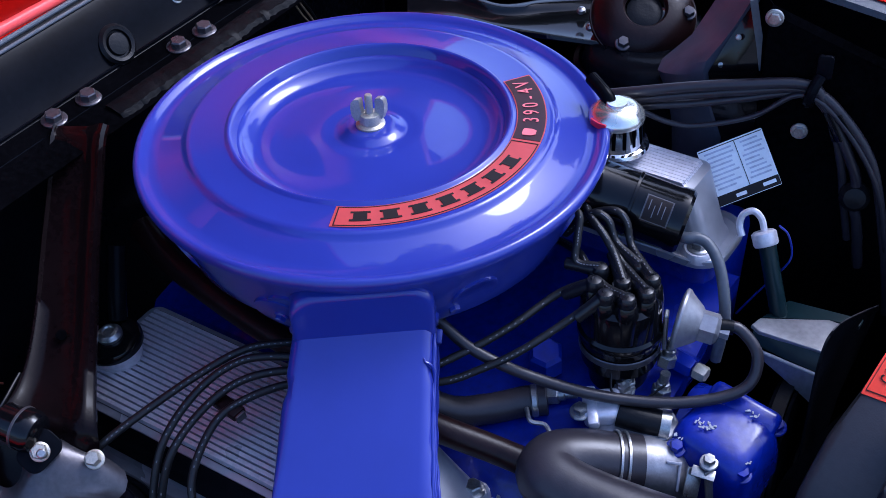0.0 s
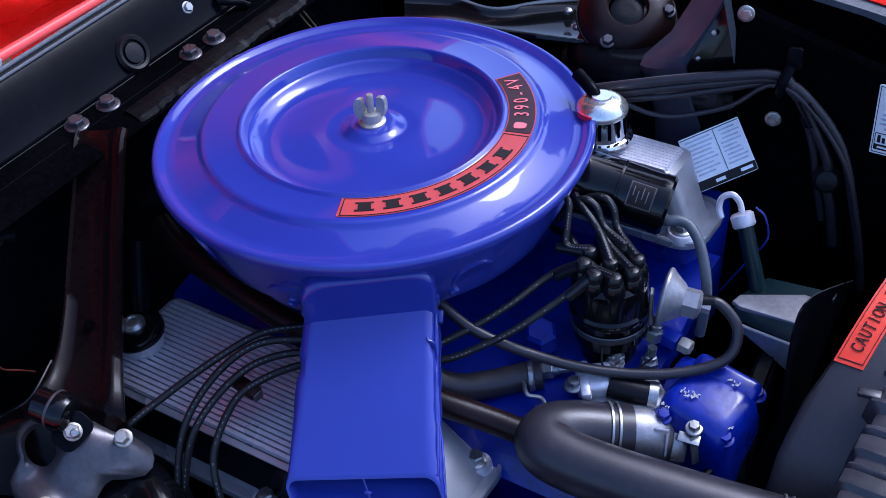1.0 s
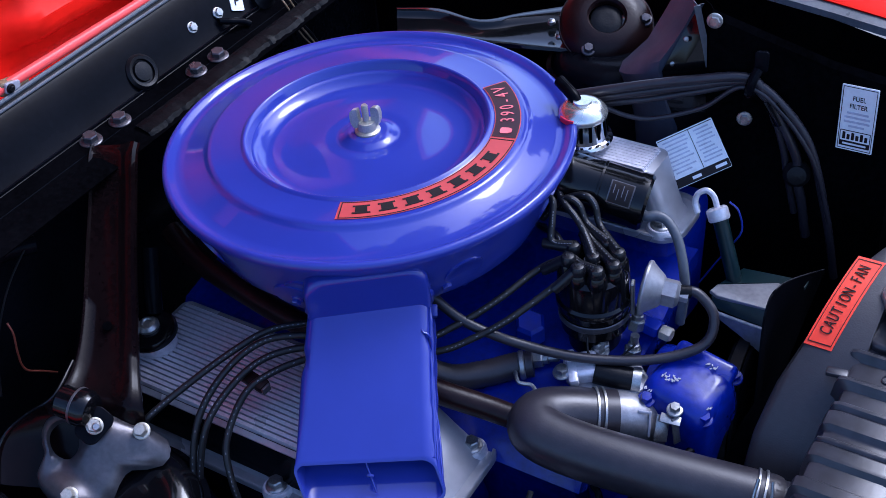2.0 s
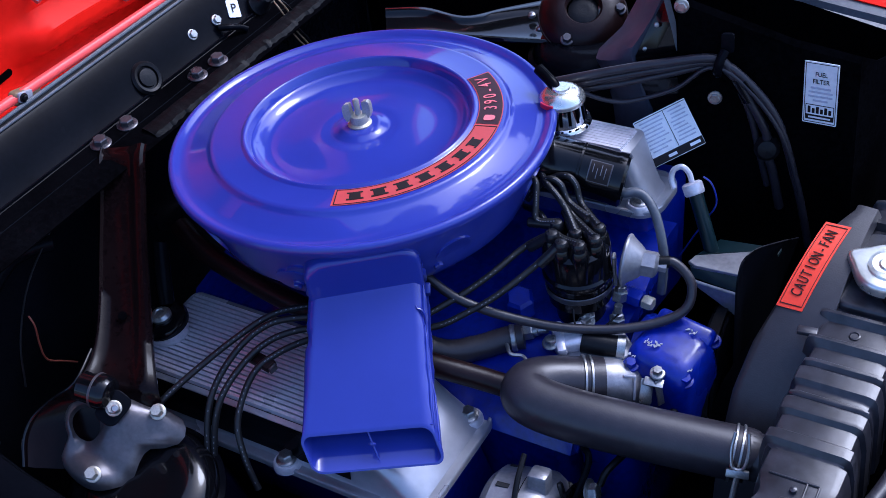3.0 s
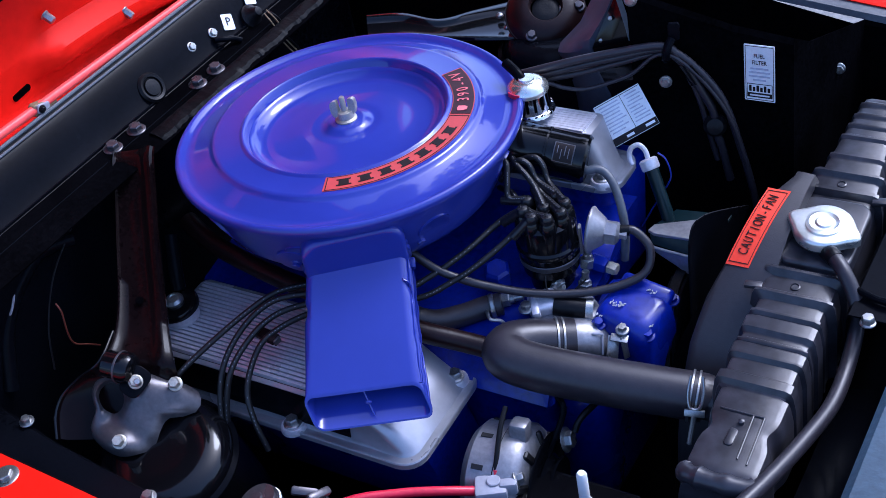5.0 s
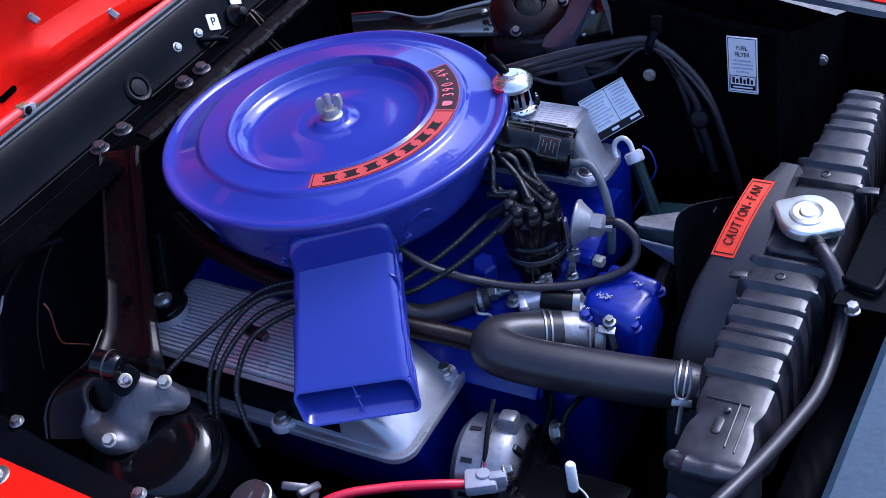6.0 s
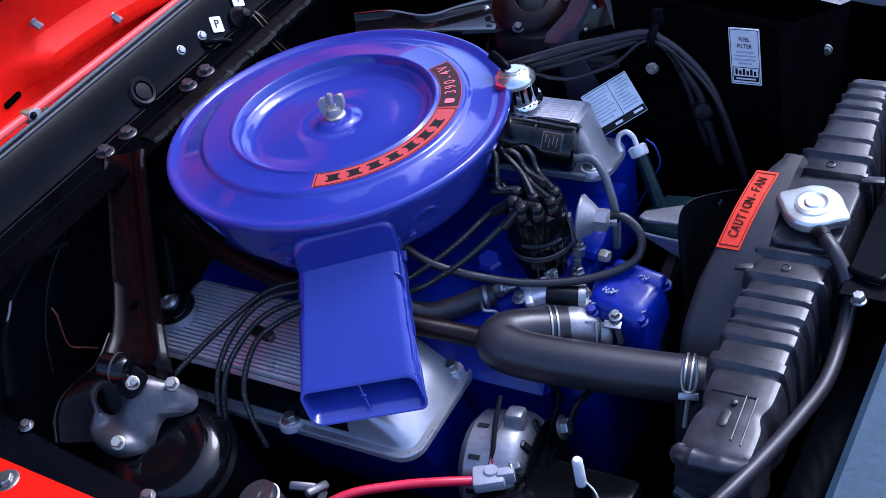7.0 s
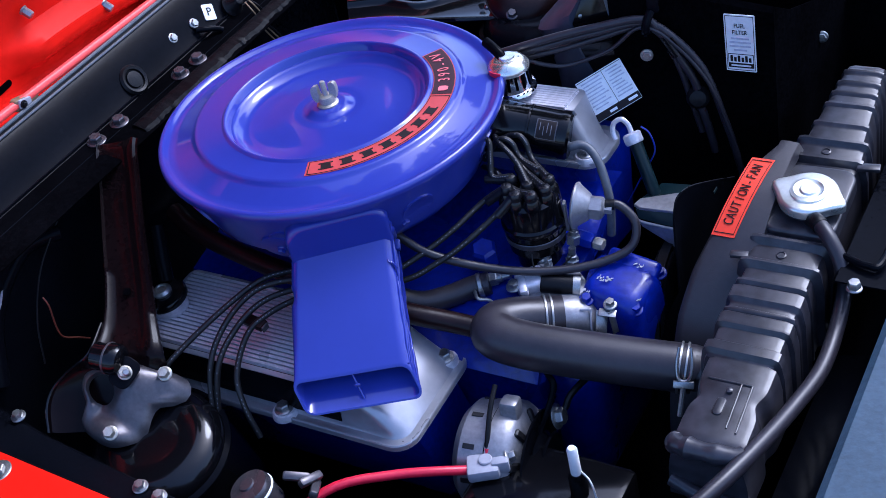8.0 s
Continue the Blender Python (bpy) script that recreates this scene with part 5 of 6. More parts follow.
part("peg", lathe([(0.0055, 0.700), (0.0060, 0.704), (0.0058, 0.738), (0.004, 0.741)], Matrix.Translation((0.411, -0.256, 0)), 18), WHITE, peg)
part("base", lathe([(0.010, 0.672), (0.010, 0.695), (0.007, 0.702)], Matrix.Translation((0.411, -0.256, 0)), 18), PLASTIC, peg)
part("wire", tube([(0.414, -0.254, 0.705), (0.43, -0.262, 0.700), (0.445, -0.28, 0.685), (0.45, -0.30, 0.66)], 0.0012, 6), STEEL, peg)

sol = thing("starter_solenoid", (0.09, -0.405, 0.68), "round plated starter solenoid with cable ends", "solenoid")
m = axis((0.112, -0.412, 0.705), (-0.25, -0.15, 1))
part("can", lathe([(0.022, 0), (0.024, 0.003), (0.024, 0.034), (0.022, 0.038), (0.009, 0.040), (0.008, 0.042)], m, 36), BRACKET, sol, "plated can")
part("rim", lathe([(0.0242, 0.026), (0.0255, 0.028), (0.0242, 0.030)], m, 36, first=False, last=False), WHITE, sol)
for k, (dx, dy, dz, a) in enumerate(((0.035, 0.030, 0.020, 30), (0.048, 0.036, 0.014, 75), (0.056, 0.030, 0.008, 120))):
    part("connector", box(pose(0.105 + dx, -0.412 + dy, 0.712 + dz, 30, 20, a), 0.030, 0.010, 0.010, 0.003), BRACKET, sol, "cable end")


# ---- shock towers, braces and brackets ----
def tower(m, name, label, mat=GLOSS_BLACK):
    """A pressed tower with a domed top; m stands at the top's centre."""
    ob = thing(name, m.translation - Vector((0, 0, 0.35)), label, "shock tower", "shock towers")
    part("shell", lathe([(0.100, -0.38), (0.088, -0.10), (0.080, -0.035), (0.0790, -0.022), (0.0755, -0.012), (0.068, -0.004), (0.050, 0.0), (0.030, -0.002)], m, 56), mat, ob)
    part("rim", lathe([(0.0800, -0.034), (0.0850, -0.030), (0.0850, -0.026), (0.0795, -0.022)], m, 56, first=False, last=False), BLACK, ob)
    return ob


SADDLE = ((-0.0085, 0.0580), (-0.0210, 0.0590), (-0.0360, 0.0510), (-0.0500, 0.0330), (-0.0733, 0.0265), (-0.0786, -0.0007), (-0.0737, -0.0251), (-0.0558, -0.0409), (-0.0389, -0.0443), (-0.0216, -0.0401), (-0.0084, -0.0410), (0.0126, -0.0582), (0.0280, -0.0560), (0.0352, -0.0409), (0.0280, -0.0157), (0.0220, 0.0050), (0.0120, 0.0340))


def shock_bracket(m, name, label):
    """A pressed saddle with three feet and an eye through which the shock's rubber bush shows; m lies at its top nut."""
    ob = thing(name, m.translation, label, "shock bracket", "shock brackets")
    eye = Vector((-0.0265, 0.0275))
    loop = [v.to_2d() for v in curve([(x, y, 0) for x, y in SADDLE + SADDLE[:1]], 4)]
    count, grid = 72, []
    for k in range(count + 1):
        a = 2 * math.pi * k / count
        way, far = Vector((math.cos(a), math.sin(a))), 0.02
        for p, q in zip(loop, loop[1:]):
            p, e = p - eye, q - p
            det = way.x * -e.y + way.y * e.x
            if abs(det) > 1e-9:
                t, u = (p.x * -e.y + p.y * e.x) / det, (way.x * p.y - way.y * p.x) / det
                if t > 0 and -0.001 <= u <= 1.001:
                    far = t
        hole = 0.0160 * (1 + 0.12 * math.cos(2 * a - 1.9))
        row = []
        for j in range(9):
            f = j / 8
            v = eye + way * (hole + (max(far, hole + 0.008) - hole) * f)
            dome = 0.015 * math.exp(-(((v.x - 0.004) / 0.026) ** 2 + ((v.y - 0.002) / 0.030) ** 2)) - 0.006 * f ** 3
            valley = -0.007 * math.exp(-((v.x + 0.046) / 0.010) ** 2) * (v.y < 0.02)
            step = -0.009 * max(0.0, min(1.0, (-0.030 - v.y) / 0.014)) * (v.x > 0.0)
            arm = 0.009 * math.exp(-((v.x + 0.040) ** 2 + (v.y - 0.042) ** 2) / 0.0005)
            foot = 0.010 * math.exp(-((v.x + 0.064) ** 2 + (v.y + 0.016) ** 2) / 0.0006) + valley + step + arm
            row.append(m @ Vector((v.x, v.y, dome + foot - 0.012 - 0.007 * (j == 8) - 0.006 * (j == 0))))
        grid.append(row)
    part("saddle", sheet(grid, 0.003), BRACKET, ob, "pressed grey steel saddle", 60)
    part("bush", lathe([(0.014, 0), (0.0160, 0.002), (0.0160, 0.019), (0.0185, 0.020), (0.0185, 0.030), (0.0160, 0.035), (0.010, 0.037)], m @ axis((0.001, 0.047, 0.013), (0.33, -1, 0.06)), 32), PLASTIC, ob, "black rubber bush")
    part("bush_ring", lathe([(0.0162, 0.0180), (0.0190, 0.0185), (0.0190, 0.0205), (0.0182, 0.0212)], m @ axis((0.001, 0.047, 0.013), (0.33, -1, 0.06)), 32, first=False, last=False), BRACKET, ob)
    part("washer", slab(outline(0.036, 0.026, 0.009), m @ axis((0.003, 0.004, 0.012), (0.05, -0.3, 1)), 0.003, 0.001), BLACK, ob, "black oval washer")
    part("nut", hexbolt(m @ axis((0.003, 0.003, 0.012), (0.05, -0.3, 1)), 0.0070, 0.010, 1.2), NUT, ob, "plated nut")
    part("stud", lathe([(0.004, 0.01), (0.004, 0.028), (0.003, 0.029)], m @ axis((0.003, 0.003, 0.0), (0.05, -0.3, 1)), 14), STEEL, ob)
    for x, y, z in ((-0.061, -0.0187, -0.002), (0.0266, -0.028, -0.010)):
        part("bolt", hexbolt(m @ axis((x, y, z), (0, -0.1, 1)), 0.0066, 0.011, 1.3), NUT, ob, "plated hexagon bolt")
    return ob


NEAR_TOP = axis((-0.050, -0.398, 0.742), (0.12, -0.22, 1), (0.10, 0.98, 0))
FAR_TOP = axis((0.150, 0.285, 0.930), (0.0, 0.0, 1), (-0.1, -0.98, 0))
tower(NEAR_TOP, "shock_tower", "glossy black shock tower beside the valve cover")
shock_bracket(axis((-0.085, -0.366, 0.797), (0.25, -0.45, 0.86), (0.1, 0.98, 0)), "shock_bracket", "grey steel bracket with rubber bush on the tower")
tower(FAR_TOP, "shock_tower", "black shock tower against the far apron", BLACK)
far_saddle = thing("shock_bracket", (0.130, 0.276, 0.955), "dark grey steel bracket with a round eye on the tower", "shock bracket", "shock brackets")
m = axis((0.134, 0.284, 0.960), (0.30, -0.45, 0.84), (1, 0, 0))
part("saddle", lathe([(0.0205, -0.010), (0.0200, -0.002), (0.0225, 0.0015), (0.030, 0.001), (0.040, -0.003), (0.0495, -0.012), (0.0525, -0.018), (0.0535, -0.018), (0.0540, -0.022)], m, 48, first=False, last=False), BROWN, far_saddle, "pressed dark brown saddle")
part("bush", lathe([(0.018, -0.016), (0.018, -0.008), (0.012, -0.006), (0.006, -0.006)], m, 28), RUBBER, far_saddle, "black rubber bush")
for x, y in ((-0.004, -0.043), (0.040, 0.016)):
    part("bolt", hexbolt(m @ pose(x, y, -0.008), 0.0058, 0.008, 1.4), BRACKET, far_saddle, "plated hexagon bolt")


def brace(name, rows, label, mat=BROWN_BLACK):
    """A pressed channel from cowl to tower. Each row: left edge, right edge, depth of its lips."""
    ob = thing(name, Vector(rows[-1][0]), label, "brace", "tower braces")
    L, R = curve([r[0] for r in rows], 6), curve([r[1] for r in rows], 6)
    D = curve([(r[2], 0, 0) for r in rows], 6)
    grid = []
    for a, b, d in zip(L, R, D):
        w = b - a
        n = Vector((0.35, -0.30, 0.75)).normalized()
        row = [a - n * d.x * 0.2, a]
        for f, h in ((0.04, 0.003), (0.10, -0.001), (0.30, -0.002), (0.60, -0.002), (0.72, 0.0), (0.80, 0.004), (0.90, 0.004), (0.96, 0.0)):
            row.append(a + w * f + n * h)
        row += [b, b - n * d.x * 0.35]
        grid.append(row)
    part("channel", sheet(grid, 0.0015), mat, ob, "", 50)
    return ob


arm = brace("tower_brace", [((-0.2680, -0.1390, 0.9362), (-0.2188, -0.1135, 0.9377), 0.008), ((-0.2570, -0.1560, 0.9320), (-0.2075, -0.1310, 0.9330), 0.012),
    ((-0.2393, -0.182, 0.9104), (-0.1886, -0.1603, 0.9098), 0.018),
    ((-0.208, -0.2304, 0.8786), (-0.1543, -0.2103, 0.8759), 0.022),
    ((-0.1737, -0.2816, 0.848), (-0.1174, -0.2591, 0.8446), 0.024),
    ((-0.1498, -0.3241, 0.8279), (-0.0881, -0.2969, 0.8225), 0.024),
    ((-0.1400, -0.364, 0.819), (-0.0654, -0.3225, 0.8073), 0.014),
    ((-0.1630, -0.384, 0.802), (-0.0600, -0.331, 0.790), 0.010),
    ((-0.1780, -0.403, 0.787), (-0.062, -0.345, 0.772), 0.006),
    ((-0.1790, -0.421, 0.772), (-0.062, -0.362, 0.755), 0.006),
    ((-0.1690, -0.439, 0.753), (-0.062, -0.382, 0.740), 0.006)],
    "glossy black pressed brace from the cowl to the shock tower")
part("hole", lathe([(0.005, 0), (0.005, 0.0015), (0.004, 0.002)], axis((-0.1396, -0.2805, 0.843), (0.35, -0.3, 0.75)), 14), MATT_BLACK, arm)
far_arm = brace("tower_brace", [((-0.092, 0.193, 0.936), (-0.117, 0.231, 0.946), 0.012),
    ((-0.046, 0.211, 0.932), (-0.073, 0.254, 0.942), 0.012),
    ((0.003, 0.223, 0.928), (-0.019, 0.259, 0.936), 0.012),
    ((0.050, 0.235, 0.926), (0.017, 0.295, 0.934), 0.012),
    ((0.106, 0.248, 0.926), (0.062, 0.333, 0.934), 0.012)],
    "glossy black pressed brace to the far shock tower", GLOSS_BLACK)
for p in ((0.085, 0.262, 0.934), (0.062, 0.285, 0.936)):
    part("rivet", lathe([(0.005, 0), (0.004, 0.003), (0.001, 0.004)], axis(p, (0.1, -0.3, 1)), 14), STEEL, far_arm)

# tower face beside the data label: an upright front that rolls back into a sloping shoulder, a dark side and a flanged edge
front = [((0.205, 0.215, 0.60), (0.252, 0.206, 0.60)), ((0.204, 0.215, 0.885), (0.250, 0.206, 0.889)), ((0.196, 0.213, 0.925), (0.237, 0.206, 0.930)), ((0.190, 0.211, 0.940), (0.231, 0.206, 0.955)),
         ((0.189, 0.222, 0.946), (0.232, 0.209, 0.966)), ((0.205, 0.252, 0.962), (0.240, 0.220, 0.980)), ((0.214, 0.272, 0.985), (0.248, 0.229, 0.996)), ((0.224, 0.292, 1.012), (0.258, 0.240, 1.022))]
bm = sheet([[Vector(a) + Vector((-0.010, 0.008, -0.004)), Vector(a), Vector(a).lerp(Vector(b), 0.3) + Vector((0.001, -0.003, 0)), Vector(a).lerp(Vector(b), 0.7) + Vector((0.001, -0.003, 0)), Vector(b), Vector(b) + Vector((0.006, 0.006, -0.001))] for a, b in front], 0.0015)
# the face's paler colour stands for sky mirrored in black paint
part("tower_face", bm, SHEEN_BLACK, body, "black tower face with a rolled shoulder, sky sheen in its colour")
bm = sheet([[Vector(b) + Vector((0.004, 0.003, 0)), Vector(b).lerp(Vector(c), 0.5) + Vector((0.002, 0.002, 0)), Vector(c)] for b, c in (((0.252, 0.206, 0.60), (0.284, 0.212, 0.60)), ((0.237, 0.206, 0.930), (0.283, 0.216, 0.930)), ((0.231, 0.206, 0.955), (0.278, 0.224, 0.968)), ((0.240, 0.220, 0.980), (0.270, 0.228, 0.990)), ((0.258, 0.240, 1.022), (0.262, 0.234, 1.024)))], 0.0015)
part("tower_side", bm, GLOSS_BLACK, body, "glossy black side of the tower")
part("tower_flange", sheet([[Vector(p), Vector(p) + Vector((0.006, 0.003, 0.001))] for p in ((0.260, 0.228, 1.026), (0.266, 0.226, 1.005), (0.273, 0.223, 0.984), (0.279, 0.219, 0.964))], 0.002), SEAL, body, "pale flanged edge of the tower")
for p in ((0.244, 0.214, 0.963), (0.255, 0.223, 0.990)):
    part("rivet", lathe([(0.0030, 0), (0.0026, 0.0016), (0.0008, 0.0022)], axis(p, (0.5, -0.8, 0.3)), 12), STEEL, body)

# ---- far apron: labels, screws, harness ----
for p in ((0.324, 0.2185, 0.914), (0.291, 0.2080, 1.027), (0.476, 0.4250, 0.832)):
    part("apron_screw", hexbolt(axis(p, (0.25, -0.95, 0.1)), 0.0058, 0.005, 1.4), STEEL, body, "bright plated apron screw")


def label_plate(name, m, w, h, label, mat=PAPER):
    ob = thing(name, m.translation, label, "label", "labels")
    part("sheet", slab(outline(w, h, 0.001, 2), m, 0.0008), mat, ob)
    return ob


m = axis((0.4325, 0.2445, 0.9255), (0.02, -1, 0), (1, 0, 0))
tag = label_plate("filter_label", m, 0.037, 0.077, "white paper label about the fuel filter on the apron")
m = m @ pose(0, 0, 0.0004)
for x, y, w, h in ((0, 0.0365, 0.034, 0.0006), (0, -0.0365, 0.034, 0.0006), (-0.0168, 0, 0.0006, 0.073), (0.0168, 0, 0.0006, 0.073)):
    part("border_line", slab(outline(w, h, 0.0002, 1), m @ pose(x, y, 0), 0.0004), INK, tag)
for k, word in enumerate(("FUEL", "FILTER")):
    part("word", text(word, m @ pose(0, 0.0235 - 0.009 * k, 0), 0.0078, width=0.8), INK, tag)
for k, w in enumerate((0.022, 0.026, 0.026, 0.016)):
    part("print_bar", slab(outline(w, 0.0024, 0.0004, 1), m @ pose(0, 0.0065 - 0.0052 * k, 0), 0.0004), FINE_PRINT, tag)
part("emblem_block", slab(outline(0.031, 0.0190, 0.0008, 2), m @ pose(0, -0.0240, 0), 0.0004), INK, tag)
part("emblem_word", slab(outline(0.0295, 0.0115, 0.0006, 2), m @ pose(0, -0.0210, 0.0004), 0.0004), PAPER, tag)
for k in range(6):
    part("print_bar", slab(outline(0.0030, (0.0085, 0.0060)[k % 2], 0.0004, 1), m @ pose(-0.0112 + 0.0045 * k, (-0.0206, -0.0218)[k % 2], 0.0007), 0.0004), INK, tag)
part("print_bar", slab(outline(0.024, 0.002, 0.0004, 1), m @ pose(0, -0.0302, 0.0006), 0.0004), PAPER, tag)

C = [Vector(p) for p in ((0.238, 0.174, 0.891), (0.294, 0.214, 0.907), (0.315, 0.199, 0.867), (0.281, 0.162, 0.843))]
xa, ya = (C[1] - C[0] + C[2] - C[3]) / 2, (C[0] - C[3] + C[1] - C[2]) / 2
m = axis(sum(C, Vector()) / 4 + xa.cross(ya).normalized() * 0.006, xa.cross(ya), xa)
w, h = xa.length, ya.length
data = label_plate("data_label", m, w, h, "large white printed data label with a black foot")
m = m @ pose(0, 0, 0.0004)
part("foot_band", slab(outline(w * 0.99, h * 0.17, 0.0005, 1), m @ pose(0, -h * 0.405, 0), 0.0004), INK, data, "black foot band")
part("border_line", slab(outline(w * 0.97, 0.0008, 0.0002, 1), m @ pose(0, h * 0.47, 0), 0.0004), INK, data)
part("border_line", slab(outline(0.0006, h * 0.78, 0.0002, 1), m @ pose(w * 0.06, h * 0.07, 0), 0.0004), INK, data)
part("print_bar", slab(outline(w * 0.16, h * 0.06, 0.0003, 1), m @ pose(-w * 0.10, -h * 0.41, 0.0004), 0.0004), PAPER, data)
part("print_bar", slab(outline(w * 0.20, h * 0.06, 0.0003, 1), m @ pose(w * 0.34, -h * 0.40, 0.0004), 0.0004), PAPER, data)
random.seed(7)
for col, x0, x1 in ((0, -0.44, 0.02), (1, 0.10, 0.46)):
    for k in range(9):
        a, b = x0 + random.uniform(0, 0.06), x1 - random.uniform(0, 0.14)
        part("print_bar", slab(outline((b - a) * w, h * 0.030, 0.0002, 1), m @ pose((a + b) / 2 * w, h * (0.40 - 0.077 * k), 0), 0.0003), FINE_PRINT, data)

for r, run in ((0.0052, ((0.14, 0.155, 0.930), (0.192, 0.165, 0.946), (0.234, 0.178, 0.956), (0.274, 0.192, 0.963), (0.323, 0.212, 0.967), (0.344, 0.218, 0.950), (0.379, 0.225, 0.881), (0.380, 0.226, 0.854), (0.388, 0.230, 0.822), (0.395, 0.236, 0.77))),
               (0.0046, ((0.14, 0.160, 0.918), (0.192, 0.168, 0.936), (0.234, 0.180, 0.947), (0.274, 0.194, 0.955), (0.323, 0.214, 0.961), (0.353, 0.219, 0.948), (0.392, 0.226, 0.896), (0.415, 0.232, 0.810), (0.424, 0.235, 0.764), (0.430, 0.240, 0.72))),
               (0.0040, ((0.14, 0.162, 0.910), (0.192, 0.170, 0.927), (0.234, 0.182, 0.936), (0.274, 0.196, 0.946), (0.322, 0.216, 0.955), (0.348, 0.222, 0.936), (0.364, 0.226, 0.888), (0.371, 0.229, 0.850), (0.381, 0.233, 0.80))),
               (0.0026, ((0.14, 0.158, 0.925), (0.183, 0.160, 0.928), (0.215, 0.168, 0.918), (0.241, 0.178, 0.916), (0.287, 0.196, 0.931), (0.322, 0.209, 0.957), (0.356, 0.216, 0.940), (0.398, 0.223, 0.880), (0.420, 0.230, 0.80)))):
    ob = thing("wiring_loom", run[0], "thin black wire sagging beside the loom" if r < 0.003 else "black taped wiring loom along the apron", "wiring", "wiring looms")
    part("loom", tube(run, r, 14, 6), HOSE, ob)
    if r > 0.003:
        a, b = Vector(run[5]), Vector(run[6])
        part("tape", tube([a.lerp(b, 0.1), a.lerp(b, 0.3), a.lerp(b, 0.5)], r + 0.0006, 12), PLASTIC, ob)
clampy = thing("loom_clip", (0.316, 0.226, 0.955), "black loom clip on the apron", "clip")
part("clip", tube([(0.330, 0.220, 0.948), (0.331, 0.207, 0.953), (0.333, 0.204, 0.962), (0.335, 0.207, 0.971), (0.337, 0.214, 0.978)], 0.0052, 10, 5), BLACK, clampy)
part("tongue", slab(outline(0.014, 0.022, 0.003), axis((0.339, 0.216, 0.986), (0.25, -0.95, 0.1), (1, 0.3, 0)), 0.004, 0.001), BLACK, clampy)
plug = thing("loom_grommet", (0.398, 0.230, 0.862), "round black grommet on the loom", "grommet")
part("grommet", lathe([(0.010, 0), (0.014, 0.003), (0.0145, 0.010), (0.010, 0.016), (0.003, 0.018)], axis((0.380, 0.232, 0.854), (0.3, -0.9, 0.3)), 24), RUBBER, plug)

# dipstick and its tube, washer reservoir tray
dip = thing("dipstick", (0.37, 0.10, 0.76), "dark green dipstick tube with a plated hook", "dipstick")
part("tube", tube([(0.335, 0.134, 0.847), (0.346, 0.127, 0.820), (0.359, 0.118, 0.790), (0.366, 0.113, 0.77)], 0.0080, 18), GREEN_DARK, dip)
part("collar", lathe([(0.0105, -0.004), (0.0115, -0.002), (0.0115, 0.008), (0.009, 0.010)], axis((0.334, 0.134, 0.847), (-0.35, 0.25, 0.6)), 20), ALU, dip, "plated collar")
part("hook", tube([(0.331, 0.136, 0.856), (0.326, 0.139, 0.866), (0.318, 0.139, 0.872), (0.310, 0.135, 0.868), (0.309, 0.131, 0.858), (0.314, 0.127, 0.850)], 0.0032, 10), ALU, dip)
wisp = thing("wire", (0.350, 0.138, 0.862), "thin blue wire looping behind the dipstick", "wire", "loose wires")
part("wire", tube([(0.343, 0.138, 0.866), (0.353, 0.138, 0.858), (0.358, 0.138, 0.834), (0.346, 0.138, 0.808), (0.332, 0.138, 0.782), (0.314, 0.138, 0.747)], 0.0010, 8), BLUE, wisp)
tray = thing("alloy_cover", (0.38, 0.09, 0.77), "grey alloy cover behind the fan shroud", "cover")
m = Matrix.Translation((0, 0, 0.790))
part("lid", slab([(0.347, 0.085), (0.350, 0.097), (0.405, 0.126), (0.425, 0.126), (0.425, 0.083), (0.407, 0.083), (0.356, 0.0805)], m, 0.004, 0.0015), DULL_ALU, tray)
part("fascia", sheet([[(0.349, 0.085, 0.788), (0.351, 0.081, 0.785), (0.354, 0.079, 0.774)], [(0.380, 0.083, 0.788), (0.381, 0.080, 0.785), (0.383, 0.077, 0.772)], [(0.420, 0.084, 0.788), (0.420, 0.081, 0.785), (0.420, 0.076, 0.770)]], 0.002), GREEN_DARK, tray, "dark upright edge of the cover")
part("rail", tube([(0.352, 0.077, 0.774), (0.360, 0.0745, 0.773), (0.383, 0.0745, 0.771), (0.420, 0.0745, 0.769)], 0.0018, 8), DULL_ALU, tray, "pale pressed rail along the cover")
part("side", sheet([[(0.355, 0.076, 0.772), (0.357, 0.081, 0.760)], [(0.383, 0.074, 0.770), (0.385, 0.074, 0.752)], [(0.420, 0.073, 0.768), (0.422, 0.064, 0.740)]], 0.002), DULL_ALU, tray, "violet-grey side")
part("base", box(axis((0.388, 0.108, 0.760), (0, 0, 1), (1, 0.1, 0)), 0.066, 0.04, 0.040, 0.004), MATT_BLACK, tray)
part("shelf", slab([(0.350, 0.102), (0.405, 0.129), (0.430, 0.134), (0.430, 0.145), (0.363, 0.136)], Matrix.Translation((0, 0, 0.787)), 0.004, 0.001), GREEN_DARK, tray, "dark green shelf")

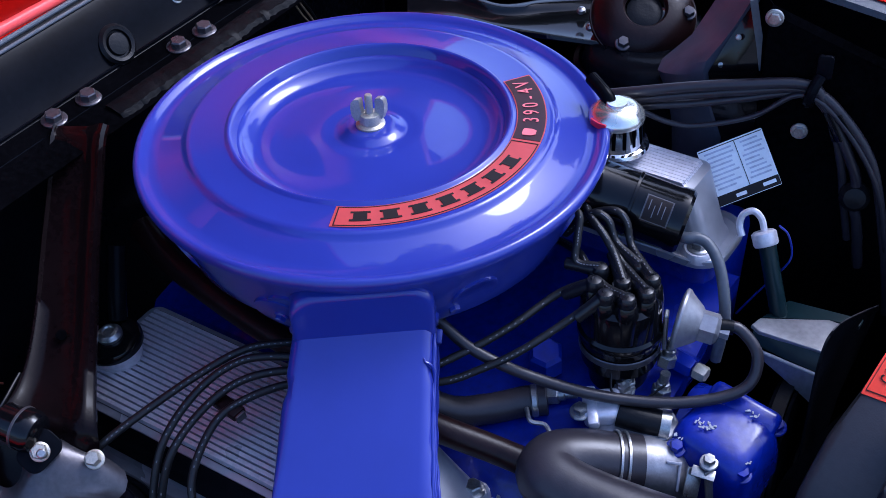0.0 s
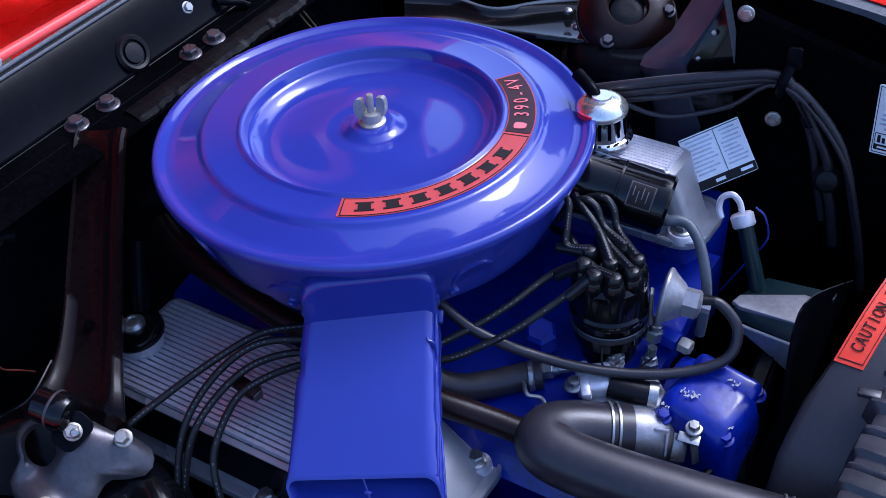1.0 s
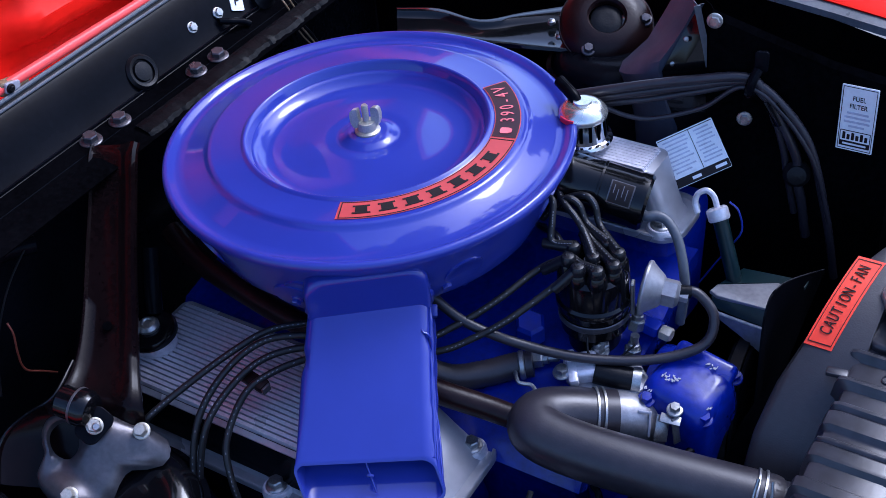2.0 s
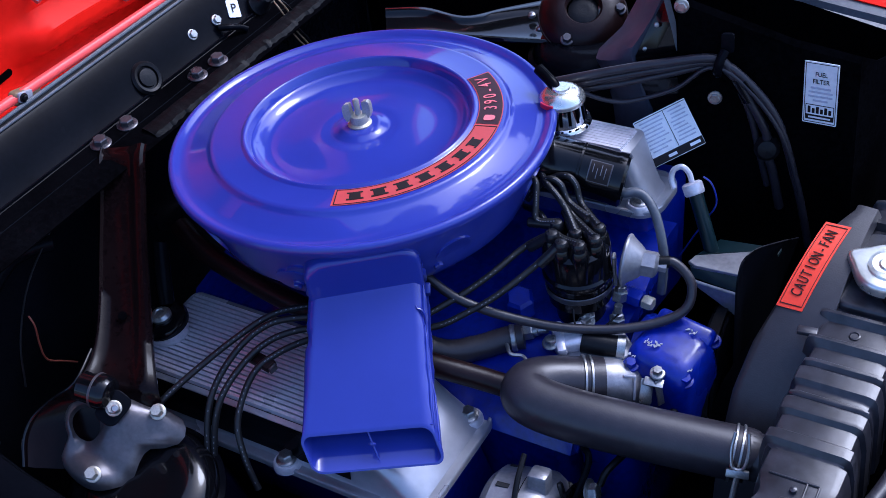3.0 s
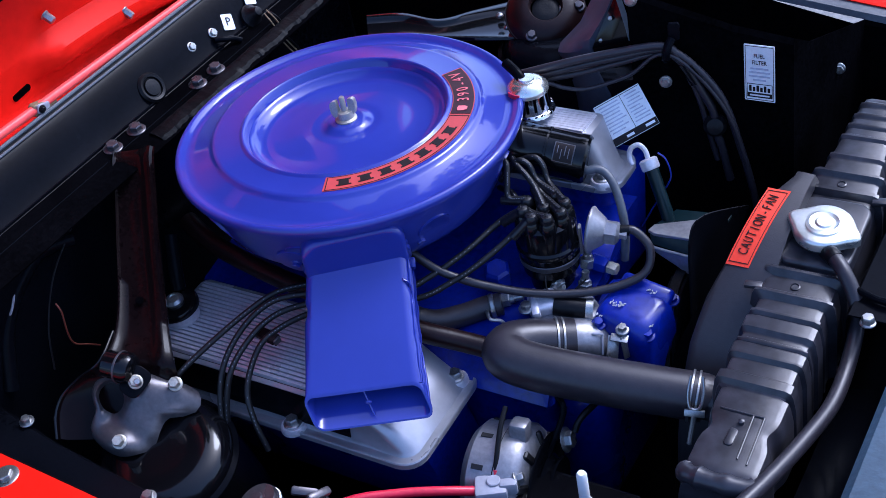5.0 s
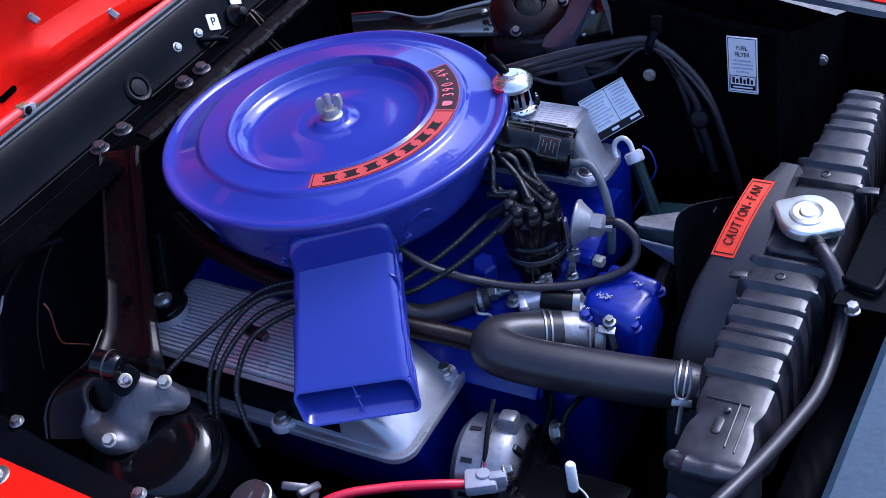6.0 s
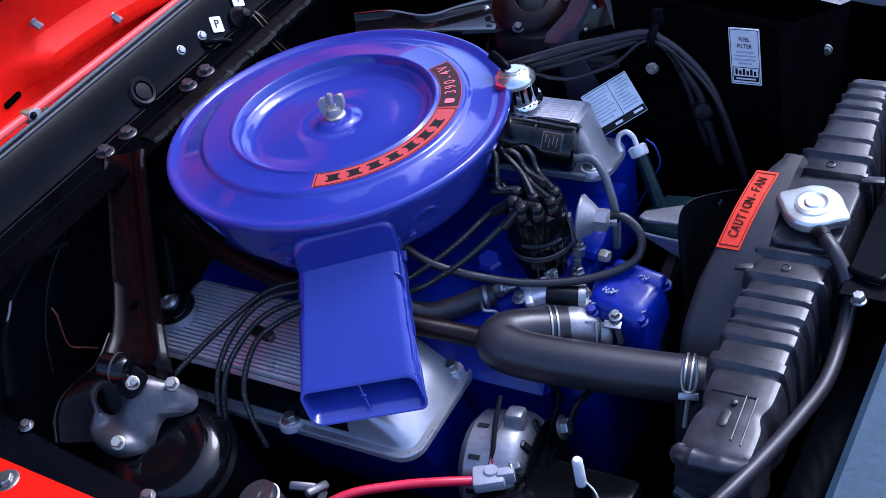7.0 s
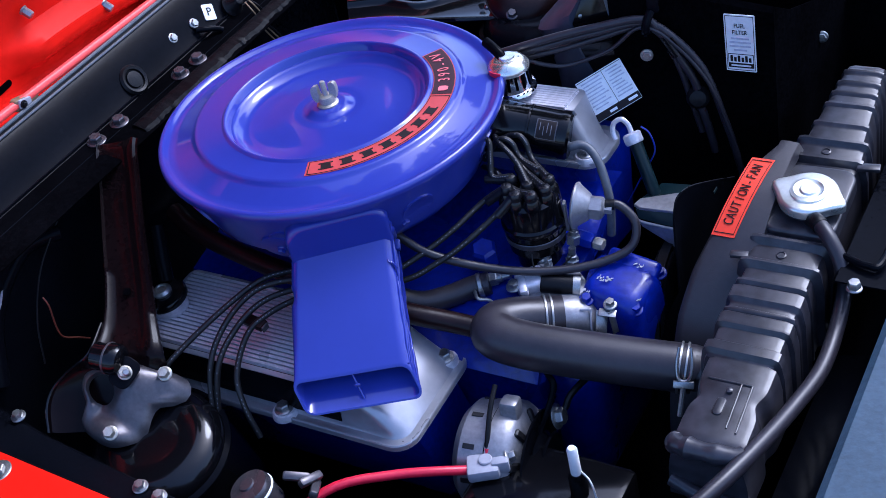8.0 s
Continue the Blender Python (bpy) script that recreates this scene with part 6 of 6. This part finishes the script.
# thin wires by the cowl and in the left corner
for pts, mat, label in (([(-0.262, 0.196, 0.955), (-0.252, 0.194, 0.949), (-0.250, 0.201, 0.931), (-0.249, 0.200, 0.915), (-0.248, 0.214, 0.889), (-0.244, 0.226, 0.865)], TAN_WIRE, "tan wires coming through the cowl"),
                        ([(-0.262, 0.190, 0.953), (-0.252, 0.187, 0.945), (-0.250, 0.193, 0.928), (-0.249, 0.196, 0.910), (-0.248, 0.208, 0.886), (-0.244, 0.222, 0.865)], TAN_WIRE, "tan wires coming through the cowl"),
                        ([(-0.262, 0.199, 0.953), (-0.252, 0.200, 0.946), (-0.250, 0.208, 0.930), (-0.249, 0.206, 0.913), (-0.248, 0.221, 0.888), (-0.244, 0.230, 0.865)], RUBBER, "thin black wire through the cowl"),
                        ([(-0.205, -0.343, 0.872), (-0.2, -0.344, 0.861), (-0.2, -0.347, 0.840), (-0.2, -0.348, 0.823), (-0.2, -0.344, 0.811), (-0.2, -0.329, 0.797), (-0.2, -0.314, 0.782)], ORANGE_WIRE, "thin rust-coloured wire in the wing corner"),
                        ([(-0.26, -0.24, 0.90), (-0.25, -0.30, 0.87), (-0.245, -0.34, 0.82), (-0.24, -0.36, 0.77)], RUBBER, "thin black wire in the wing corner")):
    ob = thing("wire", pts[0], label, "wire", "loose wires")
    part("wire", tube(pts, 0.0011, 8), mat, ob)

# rolled edges and a wire loop in the rear wing corner
corner = thing("wing_corner_panel", (-0.28, -0.31, 0.80), "glossy black rolled panel edge in the wing corner", "panel")
part("rolled_edge", tube([(-0.256, -0.250, 0.886), (-0.267, -0.266, 0.888), (-0.281, -0.289, 0.885), (-0.287, -0.316, 0.869), (-0.289, -0.342, 0.850), (-0.287, -0.37, 0.82), (-0.28, -0.40, 0.76)], 0.010, 16), BLACK, corner)
loops = thing("wire_clip", (-0.285, -0.345, 0.84), "pale looped wire clip in the wing corner", "clip")
part("loop", tube([(-0.292, -0.325, 0.866), (-0.284, -0.338, 0.862), (-0.280, -0.352, 0.850), (-0.286, -0.36, 0.838), (-0.294, -0.352, 0.842)], 0.0016, 8), PALE, loops)
part("rolled_edge", tube([(-0.1500, -0.3241, 0.8285), (-0.1402, -0.364, 0.8195), (-0.1632, -0.384, 0.8025), (-0.1782, -0.403, 0.7875), (-0.1792, -0.421, 0.7725), (-0.1692, -0.439, 0.7535)], 0.0020, 10), GLOSS_BLACK, arm, "rolled edge of the brace foot")
